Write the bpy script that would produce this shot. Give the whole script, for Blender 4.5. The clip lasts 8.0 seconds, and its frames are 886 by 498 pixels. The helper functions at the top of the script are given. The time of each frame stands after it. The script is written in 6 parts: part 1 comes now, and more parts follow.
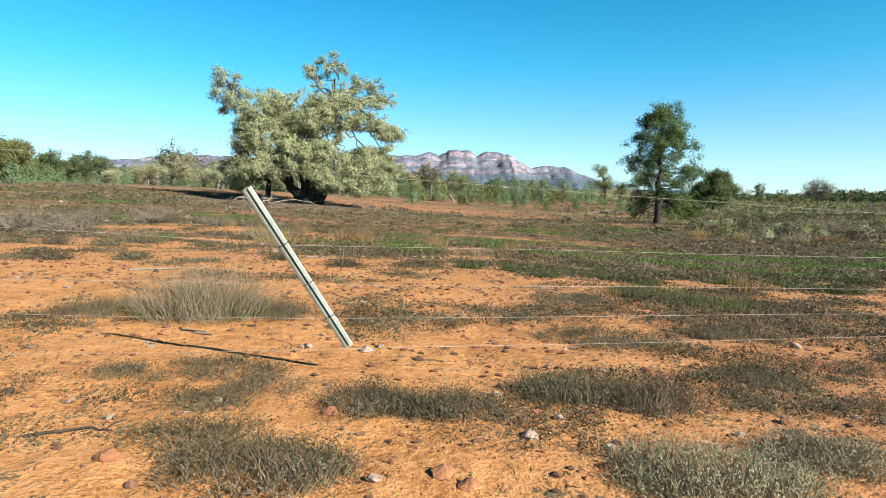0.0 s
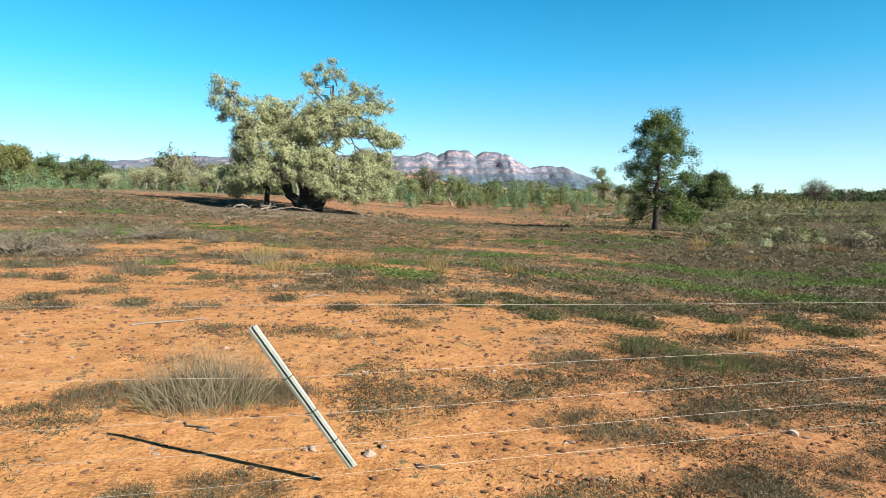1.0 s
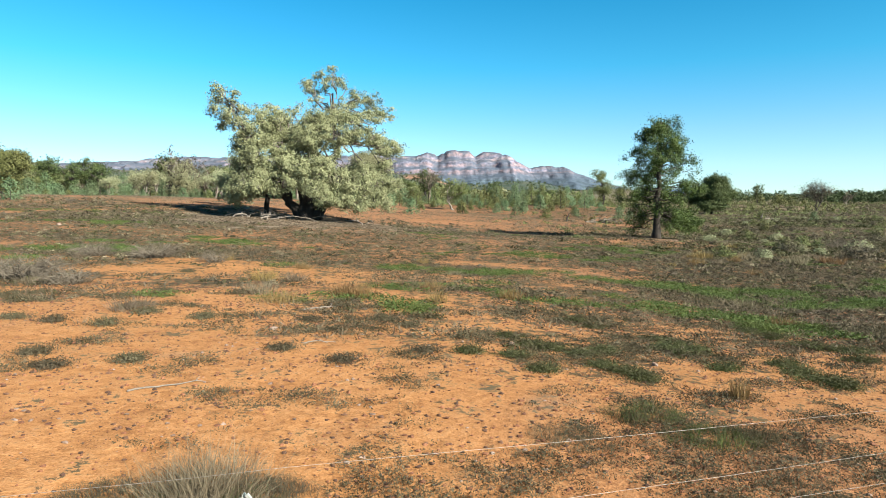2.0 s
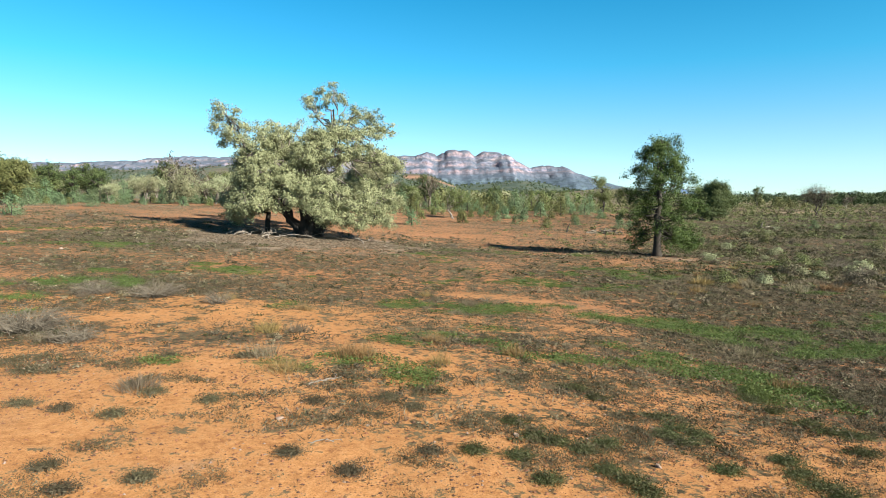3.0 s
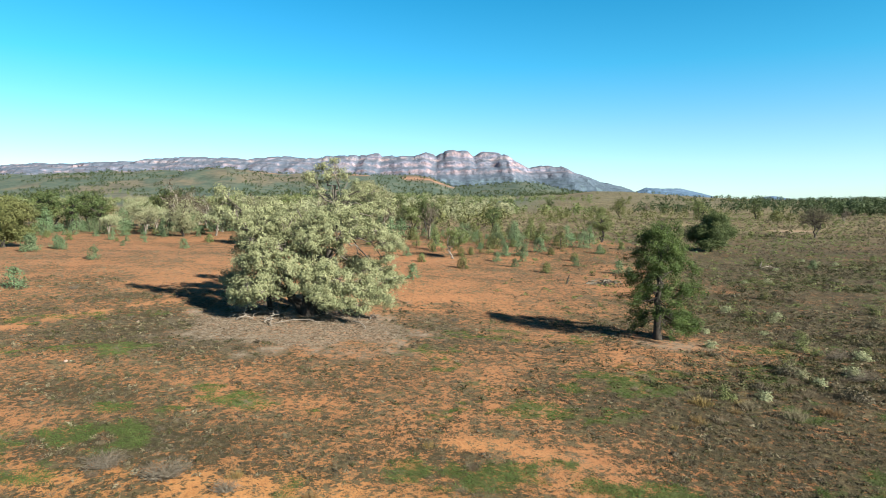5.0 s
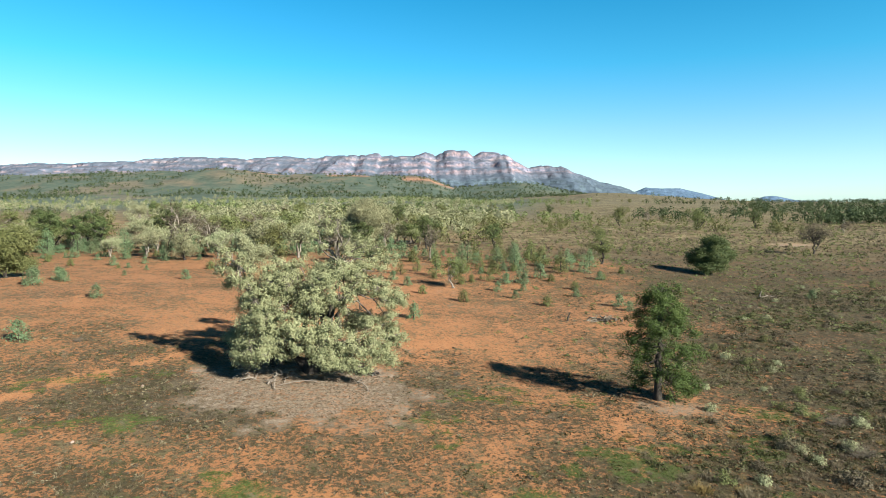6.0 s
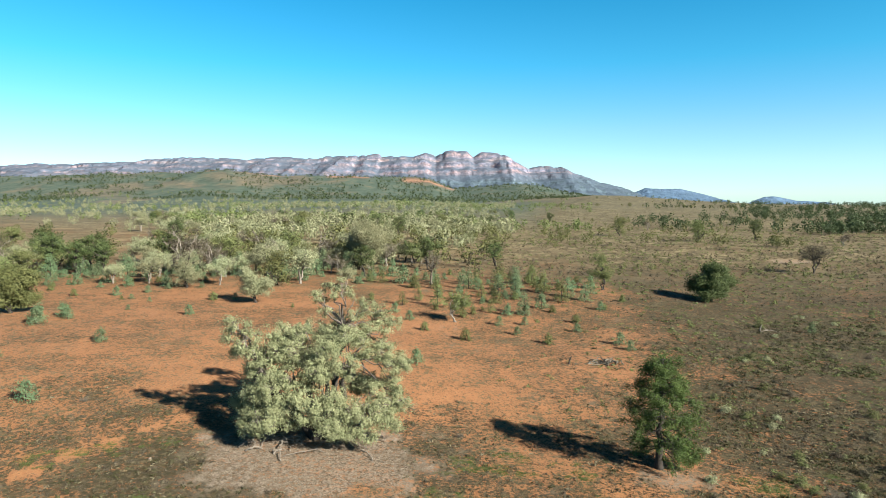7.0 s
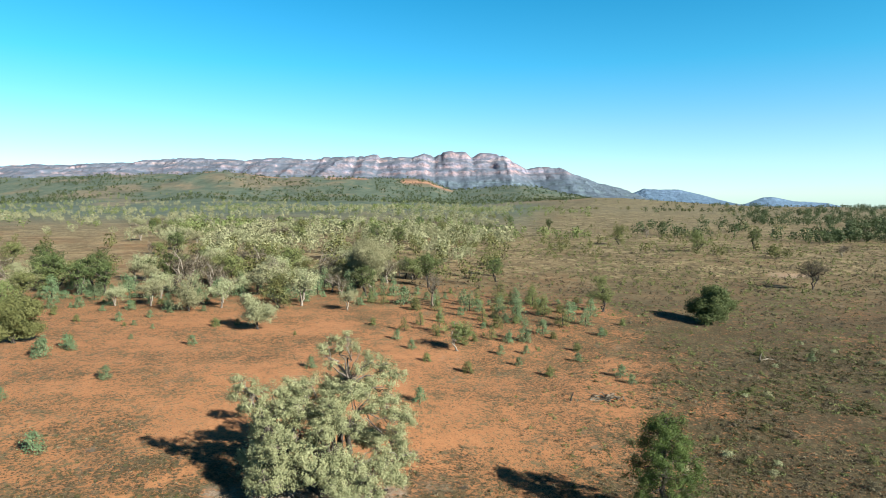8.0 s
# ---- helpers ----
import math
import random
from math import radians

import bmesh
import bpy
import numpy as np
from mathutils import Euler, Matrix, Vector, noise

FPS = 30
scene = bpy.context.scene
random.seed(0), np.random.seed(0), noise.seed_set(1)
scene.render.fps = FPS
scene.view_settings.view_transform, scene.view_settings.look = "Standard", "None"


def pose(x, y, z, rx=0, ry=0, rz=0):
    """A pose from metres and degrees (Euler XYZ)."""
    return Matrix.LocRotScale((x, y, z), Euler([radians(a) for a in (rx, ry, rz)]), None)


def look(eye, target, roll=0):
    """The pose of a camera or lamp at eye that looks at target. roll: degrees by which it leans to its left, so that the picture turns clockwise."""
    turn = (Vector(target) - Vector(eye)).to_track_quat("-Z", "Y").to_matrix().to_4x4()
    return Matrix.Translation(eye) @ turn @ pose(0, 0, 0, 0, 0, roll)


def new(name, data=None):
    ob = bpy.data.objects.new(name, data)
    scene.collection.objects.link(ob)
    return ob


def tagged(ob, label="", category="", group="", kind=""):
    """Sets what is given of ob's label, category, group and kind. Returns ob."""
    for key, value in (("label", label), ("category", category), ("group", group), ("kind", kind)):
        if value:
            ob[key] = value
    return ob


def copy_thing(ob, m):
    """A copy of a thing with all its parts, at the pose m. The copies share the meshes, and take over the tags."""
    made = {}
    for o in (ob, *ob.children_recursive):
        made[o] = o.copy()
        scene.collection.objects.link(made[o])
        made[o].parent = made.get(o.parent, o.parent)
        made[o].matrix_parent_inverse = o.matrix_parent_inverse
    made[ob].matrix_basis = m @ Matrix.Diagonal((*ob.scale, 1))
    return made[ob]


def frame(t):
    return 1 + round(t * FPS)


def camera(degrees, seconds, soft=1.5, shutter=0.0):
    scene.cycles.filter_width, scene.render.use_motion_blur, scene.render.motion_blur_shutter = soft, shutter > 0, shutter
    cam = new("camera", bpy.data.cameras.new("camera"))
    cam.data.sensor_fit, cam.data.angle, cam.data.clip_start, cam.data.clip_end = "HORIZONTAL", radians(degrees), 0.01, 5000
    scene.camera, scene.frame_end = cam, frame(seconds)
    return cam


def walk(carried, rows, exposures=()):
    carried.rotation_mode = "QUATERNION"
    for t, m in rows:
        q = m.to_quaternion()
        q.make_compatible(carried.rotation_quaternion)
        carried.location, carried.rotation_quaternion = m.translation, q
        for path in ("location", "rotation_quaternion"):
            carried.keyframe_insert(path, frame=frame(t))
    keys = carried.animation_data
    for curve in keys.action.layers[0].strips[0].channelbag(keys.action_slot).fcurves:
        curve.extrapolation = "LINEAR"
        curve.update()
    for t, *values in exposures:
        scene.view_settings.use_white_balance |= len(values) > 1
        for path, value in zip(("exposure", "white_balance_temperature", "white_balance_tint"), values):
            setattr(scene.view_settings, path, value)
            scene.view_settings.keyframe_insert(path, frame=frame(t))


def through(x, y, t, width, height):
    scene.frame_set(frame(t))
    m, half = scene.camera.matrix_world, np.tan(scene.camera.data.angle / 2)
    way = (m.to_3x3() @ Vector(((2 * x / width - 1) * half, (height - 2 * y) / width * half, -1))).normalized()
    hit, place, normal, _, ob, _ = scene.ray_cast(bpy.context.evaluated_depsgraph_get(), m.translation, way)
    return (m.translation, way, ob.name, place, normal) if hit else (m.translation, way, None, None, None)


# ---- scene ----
cam = camera(72.0, 8.0, soft=0.6)
PATH = [
    (0.0, (0.396, 0.056, 0.796), (0.396, 2.048, 0.626), 0.2),
    (0.5, (0.362, 0.051, 1.071), (0.365, 2.043, 0.9), 0.1),
    (1.0, (0.381, 0.063, 1.351), (0.385, 2.055, 1.181), 0.0),
    (1.5, (0.420, 0.130, 1.653), (0.423, 2.123, 1.484), -0.1),
    (3.0, (0.323, 0.212, 3.477), (0.327, 2.205, 3.306), -0.1),
    (3.5, (0.291, 0.304, 4.872), (0.296, 2.296, 4.699), -0.1),
    (4.0, (0.255, 0.375, 6.496), (0.26, 2.368, 6.322), -0.1),
    (4.5, (0.214, 0.444, 8.21), (0.22, 2.436, 8.037), -0.15),
    (6.0, (-0.041, 0.619, 15.265), (-0.032, 2.611, 15.089), -0.2),
    (6.5, (-0.142, 0.601, 18.14), (-0.134, 2.593, 17.963), -0.2),
    (7.0, (-0.324, 0.581, 21.08), (-0.315, 2.573, 20.903), -0.2),
    (7.5, (-0.556, 0.544, 23.934), (-0.544, 2.536, 23.755), -0.2),
    (8.0, (-0.874, 0.551, 26.013), (-0.86, 2.543, 25.836), -0.2),
]
walk(cam, [(t, look(eye, target, roll)) for t, eye, target, roll in PATH])

# ---- light ----
SUN_EL, SUN_AZ = 29.5, 128.0          # degrees; azimuth clockwise from +y
world = bpy.data.worlds.new("world")
scene.world = world
world.use_nodes = True
wn, wl = world.node_tree.nodes, world.node_tree.links
sky = wn.new("ShaderNodeTexSky")
sky.sky_type, sky.sun_disc = "NISHITA", False
sky.sun_elevation, sky.sun_rotation = radians(SUN_EL), radians(SUN_AZ)
sky.altitude, sky.air_density, sky.dust_density, sky.ozone_density = 300, 1.0, 0.0, 1.5
# clear sky, tinted: pale at the horizon, deep blue overhead, dimmed there to darken shadows
way, up = wn.new("ShaderNodeTexCoord"), wn.new("ShaderNodeSeparateXYZ")
deep = wn.new("ShaderNodeValToRGB")
for place_at, tone in ((0.0, (0.56, 0.86, 1.24)), (0.05, (0.58, 0.86, 1.13)), (0.1, (0.5, 0.84, 1.03)), (0.2, (0.2, 0.88, 1.06)), (0.36, (0.06, 0.78, 0.98)), (0.6, (0.1, 0.2, 0.27)), (1.0, (0.11, 0.16, 0.2))):
    e = deep.color_ramp.elements[0] if place_at == 0 else deep.color_ramp.elements[-1] if place_at == 1 else deep.color_ramp.elements.new(place_at)
    e.color = (*tone, 1)
tint = wn.new("ShaderNodeMix")
tint.data_type, tint.blend_type = "RGBA", "MULTIPLY"
tint.inputs[0].default_value = 1.0
wl.new(way.outputs["Generated"], up.inputs[0])
wl.new(up.outputs["Z"], deep.inputs["Fac"])
wl.new(sky.outputs["Color"], tint.inputs[6])
wl.new(deep.outputs["Color"], tint.inputs[7])
wl.new(tint.outputs[2], wn["Background"].inputs["Color"])
wn["Background"].inputs["Strength"].default_value = 0.05
sun_data = bpy.data.lights.new("sun", "SUN")
sun_data.energy, sun_data.angle, sun_data.color = 5.0, radians(0.6), (1.0, 0.92, 0.79)
sun = new("sun", sun_data)
_h = radians(SUN_AZ)
sun_from = Vector((math.sin(_h) * math.cos(radians(SUN_EL)), math.cos(_h) * math.cos(radians(SUN_EL)), math.sin(radians(SUN_EL))))
sun.matrix_world = look(sun_from * 60, (0, 0, 0))
scene.view_settings.exposure = 1.8


# ---- noise and meshes ----
def lattice(ix, iy, seed):
    h = (ix * 374761393 + iy * 668265263 + seed * 1442695041) & 0xFFFFFFFF
    h = ((h ^ (h >> 13)) * 1274126177) & 0xFFFFFFFF
    return ((h ^ (h >> 16)) & 0xFFFF) / 65535.0


def vnoise(x, y, seed=0):
    x, y = np.asarray(x, float), np.asarray(y, float)
    ix, iy = np.floor(x).astype(np.int64), np.floor(y).astype(np.int64)
    u, v = x - ix, y - iy
    u, v = u * u * (3 - 2 * u), v * v * (3 - 2 * v)
    a, b = lattice(ix, iy, seed), lattice(ix + 1, iy, seed)
    c, d = lattice(ix, iy + 1, seed), lattice(ix + 1, iy + 1, seed)
    return a + (b - a) * u + (c - a) * v + (a - b - c + d) * u * v


def fbm(x, y, octaves=4, seed=0):
    """Layered noise, about 0.5 in the mean."""
    out, amp, total = 0.0, 1.0, 0.0
    for k in range(octaves):
        out, total = out + amp * vnoise(x * 2 ** k + 17.3 * k, y * 2 ** k - 9.1 * k, seed + k), total + amp
        amp *= 0.5
    return out / total


def smooth(a, b, x):
    t = np.clip((np.asarray(x, float) - a) / (b - a), 0, 1)
    return t * t * (3 - 2 * t)


def bell(x, y, cx, cy, sx, sy=None):
    return np.exp(-((x - cx) / sx) ** 2 - ((y - cy) / (sy or sx)) ** 2)


def mesh_of(name, verts, quads=None, tris=None, shade_smooth=False):
    me = bpy.data.meshes.new(name)
    verts = np.asarray(verts, np.float32).reshape(-1, 3)
    quads = np.zeros((0, 4), np.int32) if quads is None else np.asarray(quads, np.int32).reshape(-1, 4)
    tris = np.zeros((0, 3), np.int32) if tris is None else np.asarray(tris, np.int32).reshape(-1, 3)
    loops = np.concatenate([quads.ravel(), tris.ravel()]).astype(np.int32)
    starts = np.concatenate([np.arange(len(quads)) * 4, len(quads) * 4 + np.arange(len(tris)) * 3]).astype(np.int32)
    me.vertices.add(len(verts))
    me.vertices.foreach_set("co", verts.ravel())
    me.loops.add(len(loops))
    me.loops.foreach_set("vertex_index", loops)
    me.polygons.add(len(starts))
    me.polygons.foreach_set("loop_start", starts)
    me.polygons.foreach_set("use_smooth", np.full(len(starts), shade_smooth))
    me.update(calc_edges=True)
    return me


class Shape:
    """Gathers vertices and faces of one mesh."""

    def __init__(self):
        self.v, self.q, self.t, self.n = [], [], [], 0

    def add(self, verts, quads=None, tris=None):
        verts = np.asarray(verts, float).reshape(-1, 3)
        if quads is not None and len(quads):
            self.q.append(np.asarray(quads).reshape(-1, 4) + self.n)
        if tris is not None and len(tris):
            self.t.append(np.asarray(tris).reshape(-1, 3) + self.n)
        self.v.append(verts)
        self.n += len(verts)
        return self

    def mesh(self, name, shade_smooth=False):
        return mesh_of(name, np.concatenate(self.v), np.concatenate(self.q) if self.q else None,
                       np.concatenate(self.t) if self.t else None, shade_smooth)

    def tube(self, path, radii, sides=7, cap=True):
        path = np.asarray(path, float)
        radii = np.broadcast_to(np.asarray(radii, float), (len(path),))
        d = np.gradient(path, axis=0)
        d /= np.linalg.norm(d, axis=1)[:, None] + 1e-9
        ref = np.where(np.abs(d[:, 2:3]) > 0.9, [[1.0, 0, 0]], [[0, 0, 1.0]])
        a = np.cross(d, ref)
        a /= np.linalg.norm(a, axis=1)[:, None] + 1e-9
        b = np.cross(d, a)
        th = np.arange(sides) * 2 * np.pi / sides
        ring = path[:, None] + radii[:, None, None] * (np.cos(th)[None, :, None] * a[:, None] + np.sin(th)[None, :, None] * b[:, None])
        n, k = len(path), np.arange(sides)
        i = np.arange(n - 1)[:, None] * sides
        quads = np.stack([i + k, i + (k + 1) % sides, i + sides + (k + 1) % sides, i + sides + k], -1).reshape(-1, 4)
        tris = []
        if cap:
            tris = [(0, j + 1, j) for j in range(1, sides - 1)] + [((n - 1) * sides, (n - 1) * sides + j, (n - 1) * sides + j + 1) for j in range(1, sides - 1)]
        return self.add(ring.reshape(-1, 3), quads, tris if cap else None)

    def leaves(self, at, length, width, rng, flat=0.0, hang=0.0, small=False, out=None, loose=0.45):
        """A diamond-shaped leaf, slightly folded, at every place; a pointed one where it is small. Leaves turn their faces towards out."""
        at = np.asarray(at, float)
        n = len(at)
        a = rng.normal(size=(n, 3))
        a[:, 2] = a[:, 2] * (1 - flat) - hang
        face = rng.normal(size=(n, 3))
        if out is not None:
            face = face * loose + out / (np.linalg.norm(out, axis=1)[:, None] + 1e-9)
            face /= np.linalg.norm(face, axis=1)[:, None] + 1e-9
            a -= face * (a * face).sum(1)[:, None]
        a /= np.linalg.norm(a, axis=1)[:, None] + 1e-9
        b = np.cross(a, face)
        b /= np.linalg.norm(b, axis=1)[:, None] + 1e-9
        c = np.cross(a, b)
        ln = (length * rng.uniform(0.6, 1.3, n))[:, None] / 2
        wd = (width * rng.uniform(0.6, 1.3, n))[:, None] / 2
        if small:
            return self.add(np.stack([at - a * ln + b * wd, at - a * ln - b * wd + c * wd * 0.3, at + a * ln], 1).reshape(-1, 3), None, np.arange(3 * n).reshape(-1, 3))
        v = np.stack([at - a * ln, at + b * wd + c * wd * 0.3, at + a * ln, at - b * wd + c * wd * 0.3], 1).reshape(-1, 3)
        return self.add(v, np.arange(4 * n).reshape(-1, 4))

    def blades(self, at, radius, height, count, width, rng, spread=0.8, plain=False):
        """Thin pointed blades that fan out from every place: count blades each."""
        at = np.repeat(np.asarray(at, float), count, axis=0)
        radius, height = np.repeat(np.broadcast_to(radius, (len(at) // count,)), count), np.repeat(np.broadcast_to(height, (len(at) // count,)), count)
        n = len(at)
        th, r = rng.uniform(0, 2 * np.pi, n), np.sqrt(rng.uniform(0, 1, n))
        out = np.stack([np.cos(th), np.sin(th), np.zeros(n)], 1)
        base = at + out * (radius * r * (1 - 0.5 * spread))[:, None]
        th2 = th + rng.normal(0, 0.5, n)
        out2 = np.stack([np.cos(th2), np.sin(th2), np.zeros(n)], 1)
        tip = base + out2 * (radius * spread * rng.uniform(0.2, 1, n))[:, None]
        tip[:, 2] += height * rng.uniform(0.45, 1.1, n) * (1.1 - 0.5 * r)
        side = np.cross(tip - base, rng.normal(size=(n, 3)))
        side *= (width / 2 / (np.linalg.norm(side, axis=1) + 1e-9))[:, None]
        if plain:
            return self.add(np.stack([base - side, base + side, tip], 1).reshape(-1, 3), None, np.arange(3 * n).reshape(-1, 3))
        mid = (base + tip) / 2 + np.array([0, 0, 0.12]) * height[:, None]
        v = np.stack([base - side, base + side, mid + side * 0.8, tip, mid - side * 0.8], 1).reshape(-1, 3)
        k = np.arange(n)[:, None] * 5
        return self.add(v, k + np.array([[0, 1, 2, 4]]), k + np.array([[4, 2, 3]]))


def part(name, shape, material, parent=None, label="", shade_smooth=False):
    me = shape if isinstance(shape, bpy.types.Mesh) else shape.mesh(name, shade_smooth)
    me.materials.append(material)
    ob = new(name, me)
    ob.parent = parent
    if label:
        tagged(ob, label)
    return ob


def thing(name, label, category, x, y, z=None, group="", kind=""):
    """An Empty at the base of a thing."""
    ob = new(name)
    ob.empty_display_size = 0.2
    ob.location = (x, y, ground_z(x, y) if z is None else z)
    return tagged(ob, label, category, group, kind)


# ---- materials ----
def material(name):
    m = bpy.data.materials.new(name)
    m.use_nodes = True
    nt = m.node_tree
    return m, nt.nodes, nt.links, nt.nodes["Principled BSDF"]


def ramp(nodes, stops):
    r = nodes.new("ShaderNodeValToRGB")
    while len(r.color_ramp.elements) < len(stops):
        r.color_ramp.elements.new(0.5)
    for e, (p, c) in zip(r.color_ramp.elements, stops):
        e.position, e.color = p, (*c, 1)
    return r


def noise_node(nodes, links, scale, detail=4, rough=0.55, coord=None):
    n = nodes.new("ShaderNodeTexNoise")
    n.inputs["Scale"].default_value, n.inputs["Detail"].default_value, n.inputs["Roughness"].default_value = scale, detail, rough
    if coord is not None:
        links.new(coord, n.inputs["Vector"])
    return n


def mixed(nodes, links, fac, a, b, mode="MIX"):
    m = nodes.new("ShaderNodeMix")
    m.data_type, m.blend_type = "RGBA", mode
    for value, socket in ((fac, m.inputs[0]), (a, m.inputs[6]), (b, m.inputs[7])):
        if isinstance(value, (int, float)):
            socket.default_value = value
        elif isinstance(value, tuple):
            socket.default_value = (*value, 1)
        else:
            links.new(value, socket)
    return m.outputs[2]


def sums(nodes, links, op, a, b, clamp=False):
    m = nodes.new("ShaderNodeMath")
    m.operation, m.use_clamp = op, clamp
    for value, socket in ((a, m.inputs[0]), (b, m.inputs[1])):
        if isinstance(value, (int, float)):
            socket.default_value = value
        else:
            links.new(value, socket)
    return m.outputs[0]


def bumped(nodes, links, bsdf, height, strength, distance):
    b = nodes.new("ShaderNodeBump")
    b.inputs["Strength"].default_value, b.inputs["Distance"].default_value = strength, distance
    links.new(height, b.inputs["Height"])
    links.new(b.outputs["Normal"], bsdf.inputs["Normal"])


def foliage(name, dark, mid, light, through=0.25, patch=0.6):
    """Leaves: colour by island, and by clump; some light passes through."""
    m, n, l, p = material(name)
    geo, tex = n.new("ShaderNodeNewGeometry"), n.new("ShaderNodeTexCoord")
    big = noise_node(n, l, patch, 3, 0.6, tex.outputs["Object"])
    f = sums(n, l, "ADD", sums(n, l, "MULTIPLY", geo.outputs["Random Per Island"], 0.2), sums(n, l, "MULTIPLY", sums(n, l, "SUBTRACT", big.outputs["Fac"], 0.14), 1.05), True)
    r = ramp(n, [(0.08, dark), (0.5, mid), (0.95, light)])
    l.new(f, r.inputs["Fac"])
    info = n.new("ShaderNodeObjectInfo")
    hue = n.new("ShaderNodeHueSaturation")
    l.new(sums(n, l, "ADD", sums(n, l, "MULTIPLY", info.outputs["Random"], 0.04), 0.48), hue.inputs["Hue"])
    l.new(sums(n, l, "ADD", sums(n, l, "MULTIPLY", info.outputs["Random"], 0.4), 0.8), hue.inputs["Value"])
    l.new(r.outputs["Color"], hue.inputs["Color"])
    l.new(hue.outputs["Color"], p.inputs["Base Color"])
    p.inputs["Roughness"].default_value = 0.6
    p.inputs["Specular IOR Level"].default_value = 0.15
    tr = n.new("ShaderNodeBsdfTranslucent")
    l.new(hue.outputs["Color"], tr.inputs["Color"])
    mix = n.new("ShaderNodeMixShader")
    mix.inputs["Fac"].default_value = through
    l.new(p.outputs["BSDF"], mix.inputs[1])
    l.new(tr.outputs["BSDF"], mix.inputs[2])
    l.new(mix.outputs["Shader"], n["Material Output"].inputs["Surface"])
    return m


def grainy(name, a, b, c, scale, rough=0.85, bump=0.4, dist=0.02, stretch=(1, 1, 1), metal=0.0):
    """A rough surface with colour variation at two scales."""
    m, n, l, p = material(name)
    tex, mp = n.new("ShaderNodeTexCoord"), n.new("ShaderNodeMapping")
    mp.inputs["Scale"].default_value = stretch
    l.new(tex.outputs["Object"], mp.inputs["Vector"])
    big, fine = noise_node(n, l, scale, 4, 0.6, mp.outputs["Vector"]), noise_node(n, l, scale * 9, 4, 0.6, mp.outputs["Vector"])
    f = sums(n, l, "ADD", sums(n, l, "MULTIPLY", big.outputs["Fac"], 0.6), sums(n, l, "MULTIPLY", fine.outputs["Fac"], 0.4))
    geo = n.new("ShaderNodeNewGeometry")
    f = sums(n, l, "ADD", f, sums(n, l, "MULTIPLY", sums(n, l, "SUBTRACT", geo.outputs["Random Per Island"], 0.5), 0.25), True)
    r = ramp(n, [(0.3, a), (0.5, b), (0.7, c)])
    l.new(f, r.inputs["Fac"])
    l.new(r.outputs["Color"], p.inputs["Base Color"])
    p.inputs["Roughness"].default_value, p.inputs["Metallic"].default_value = rough, metal
    bumped(n, l, p, fine.outputs["Fac"], bump, dist)
    return m


GUM_LEAF = foliage("gum_leaf", (0.0695, 0.0814, 0.0395), (0.1975, 0.2109, 0.1152), (0.3071, 0.3183, 0.1908), 0.25, 0.9)
PINE_LEAF = foliage("pine_leaf", (0.0122, 0.0286, 0.0084), (0.0544, 0.1027, 0.0275), (0.1472, 0.2188, 0.065), 0.2, 0.9)
OLIVE_LEAF = foliage("olive_leaf", (0.0383, 0.0553, 0.017), (0.0979, 0.114, 0.0426), (0.1702, 0.1788, 0.0783), 0.15, 0.6)
MALLEE_LEAF = foliage("mallee_leaf", (0.132, 0.143, 0.0825), (0.22, 0.2365, 0.1375), (0.3025, 0.3135, 0.198), 0.3, 0.5)
BLUE_LEAF = foliage("blue_leaf", (0.0543, 0.0909, 0.0474), (0.1186, 0.1729, 0.0909), (0.2124, 0.2717, 0.1531), 0.35, 0.9)
GREY_SHRUB = foliage("grey_shrub", (0.0388, 0.0343, 0.0233), (0.0872, 0.0775, 0.0517), (0.1615, 0.1454, 0.1001), 0.2, 1.2)
WOOLLY_LEAF = foliage("woolly_leaf", (0.0684, 0.0722, 0.0456), (0.152, 0.152, 0.0988), (0.2584, 0.2508, 0.1748), 0.2, 2.0)
HEATH_LEAF = foliage("heath_leaf", (0.0174, 0.0209, 0.0088), (0.0558, 0.061, 0.0262), (0.1308, 0.1351, 0.0655), 0.15, 2.0)
FAR_PINE = foliage("far_pine_leaf", (0.0167, 0.0274, 0.0122), (0.038, 0.0532, 0.0228), (0.0722, 0.0874, 0.038), 0.2, 0.5)
NATIVE_PINE = foliage("native_pine_leaf", (0.018, 0.03, 0.012), (0.058, 0.082, 0.03), (0.125, 0.15, 0.06), 0.2, 0.7)
DARK_HERB = foliage("dark_herb", (0.0192, 0.0177, 0.0092), (0.0627, 0.0574, 0.0324), (0.1537, 0.1343, 0.0887), 0.15, 2.0)
GREEN_HERB = foliage("green_herb", (0.0231, 0.0385, 0.0108), (0.0592, 0.0923, 0.0245), (0.1191, 0.1565, 0.0505), 0.2, 1.4)
DRY_GRASS = foliage("dry_grass", (0.076, 0.0631, 0.0418), (0.1444, 0.1216, 0.0821), (0.2356, 0.209, 0.152), 0.2, 1.5)
GOLD_GRASS = foliage("gold_grass", (0.0988, 0.0646, 0.0274), (0.1824, 0.1254, 0.0532), (0.266, 0.2014, 0.0988), 0.2, 1.5)
BARK = grainy("dark_bark", (0.0091, 0.0076, 0.0061), (0.0228, 0.019, 0.0152), (0.0502, 0.0426, 0.035), 3, 0.9, 0.8, 0.03, (1, 1, 0.25))
PALE_BARK = grainy("pale_bark", (0.076, 0.0646, 0.0517), (0.1596, 0.1421, 0.1186), (0.266, 0.2432, 0.2128), 2.5, 0.8, 0.5, 0.02, (1, 1, 0.3))
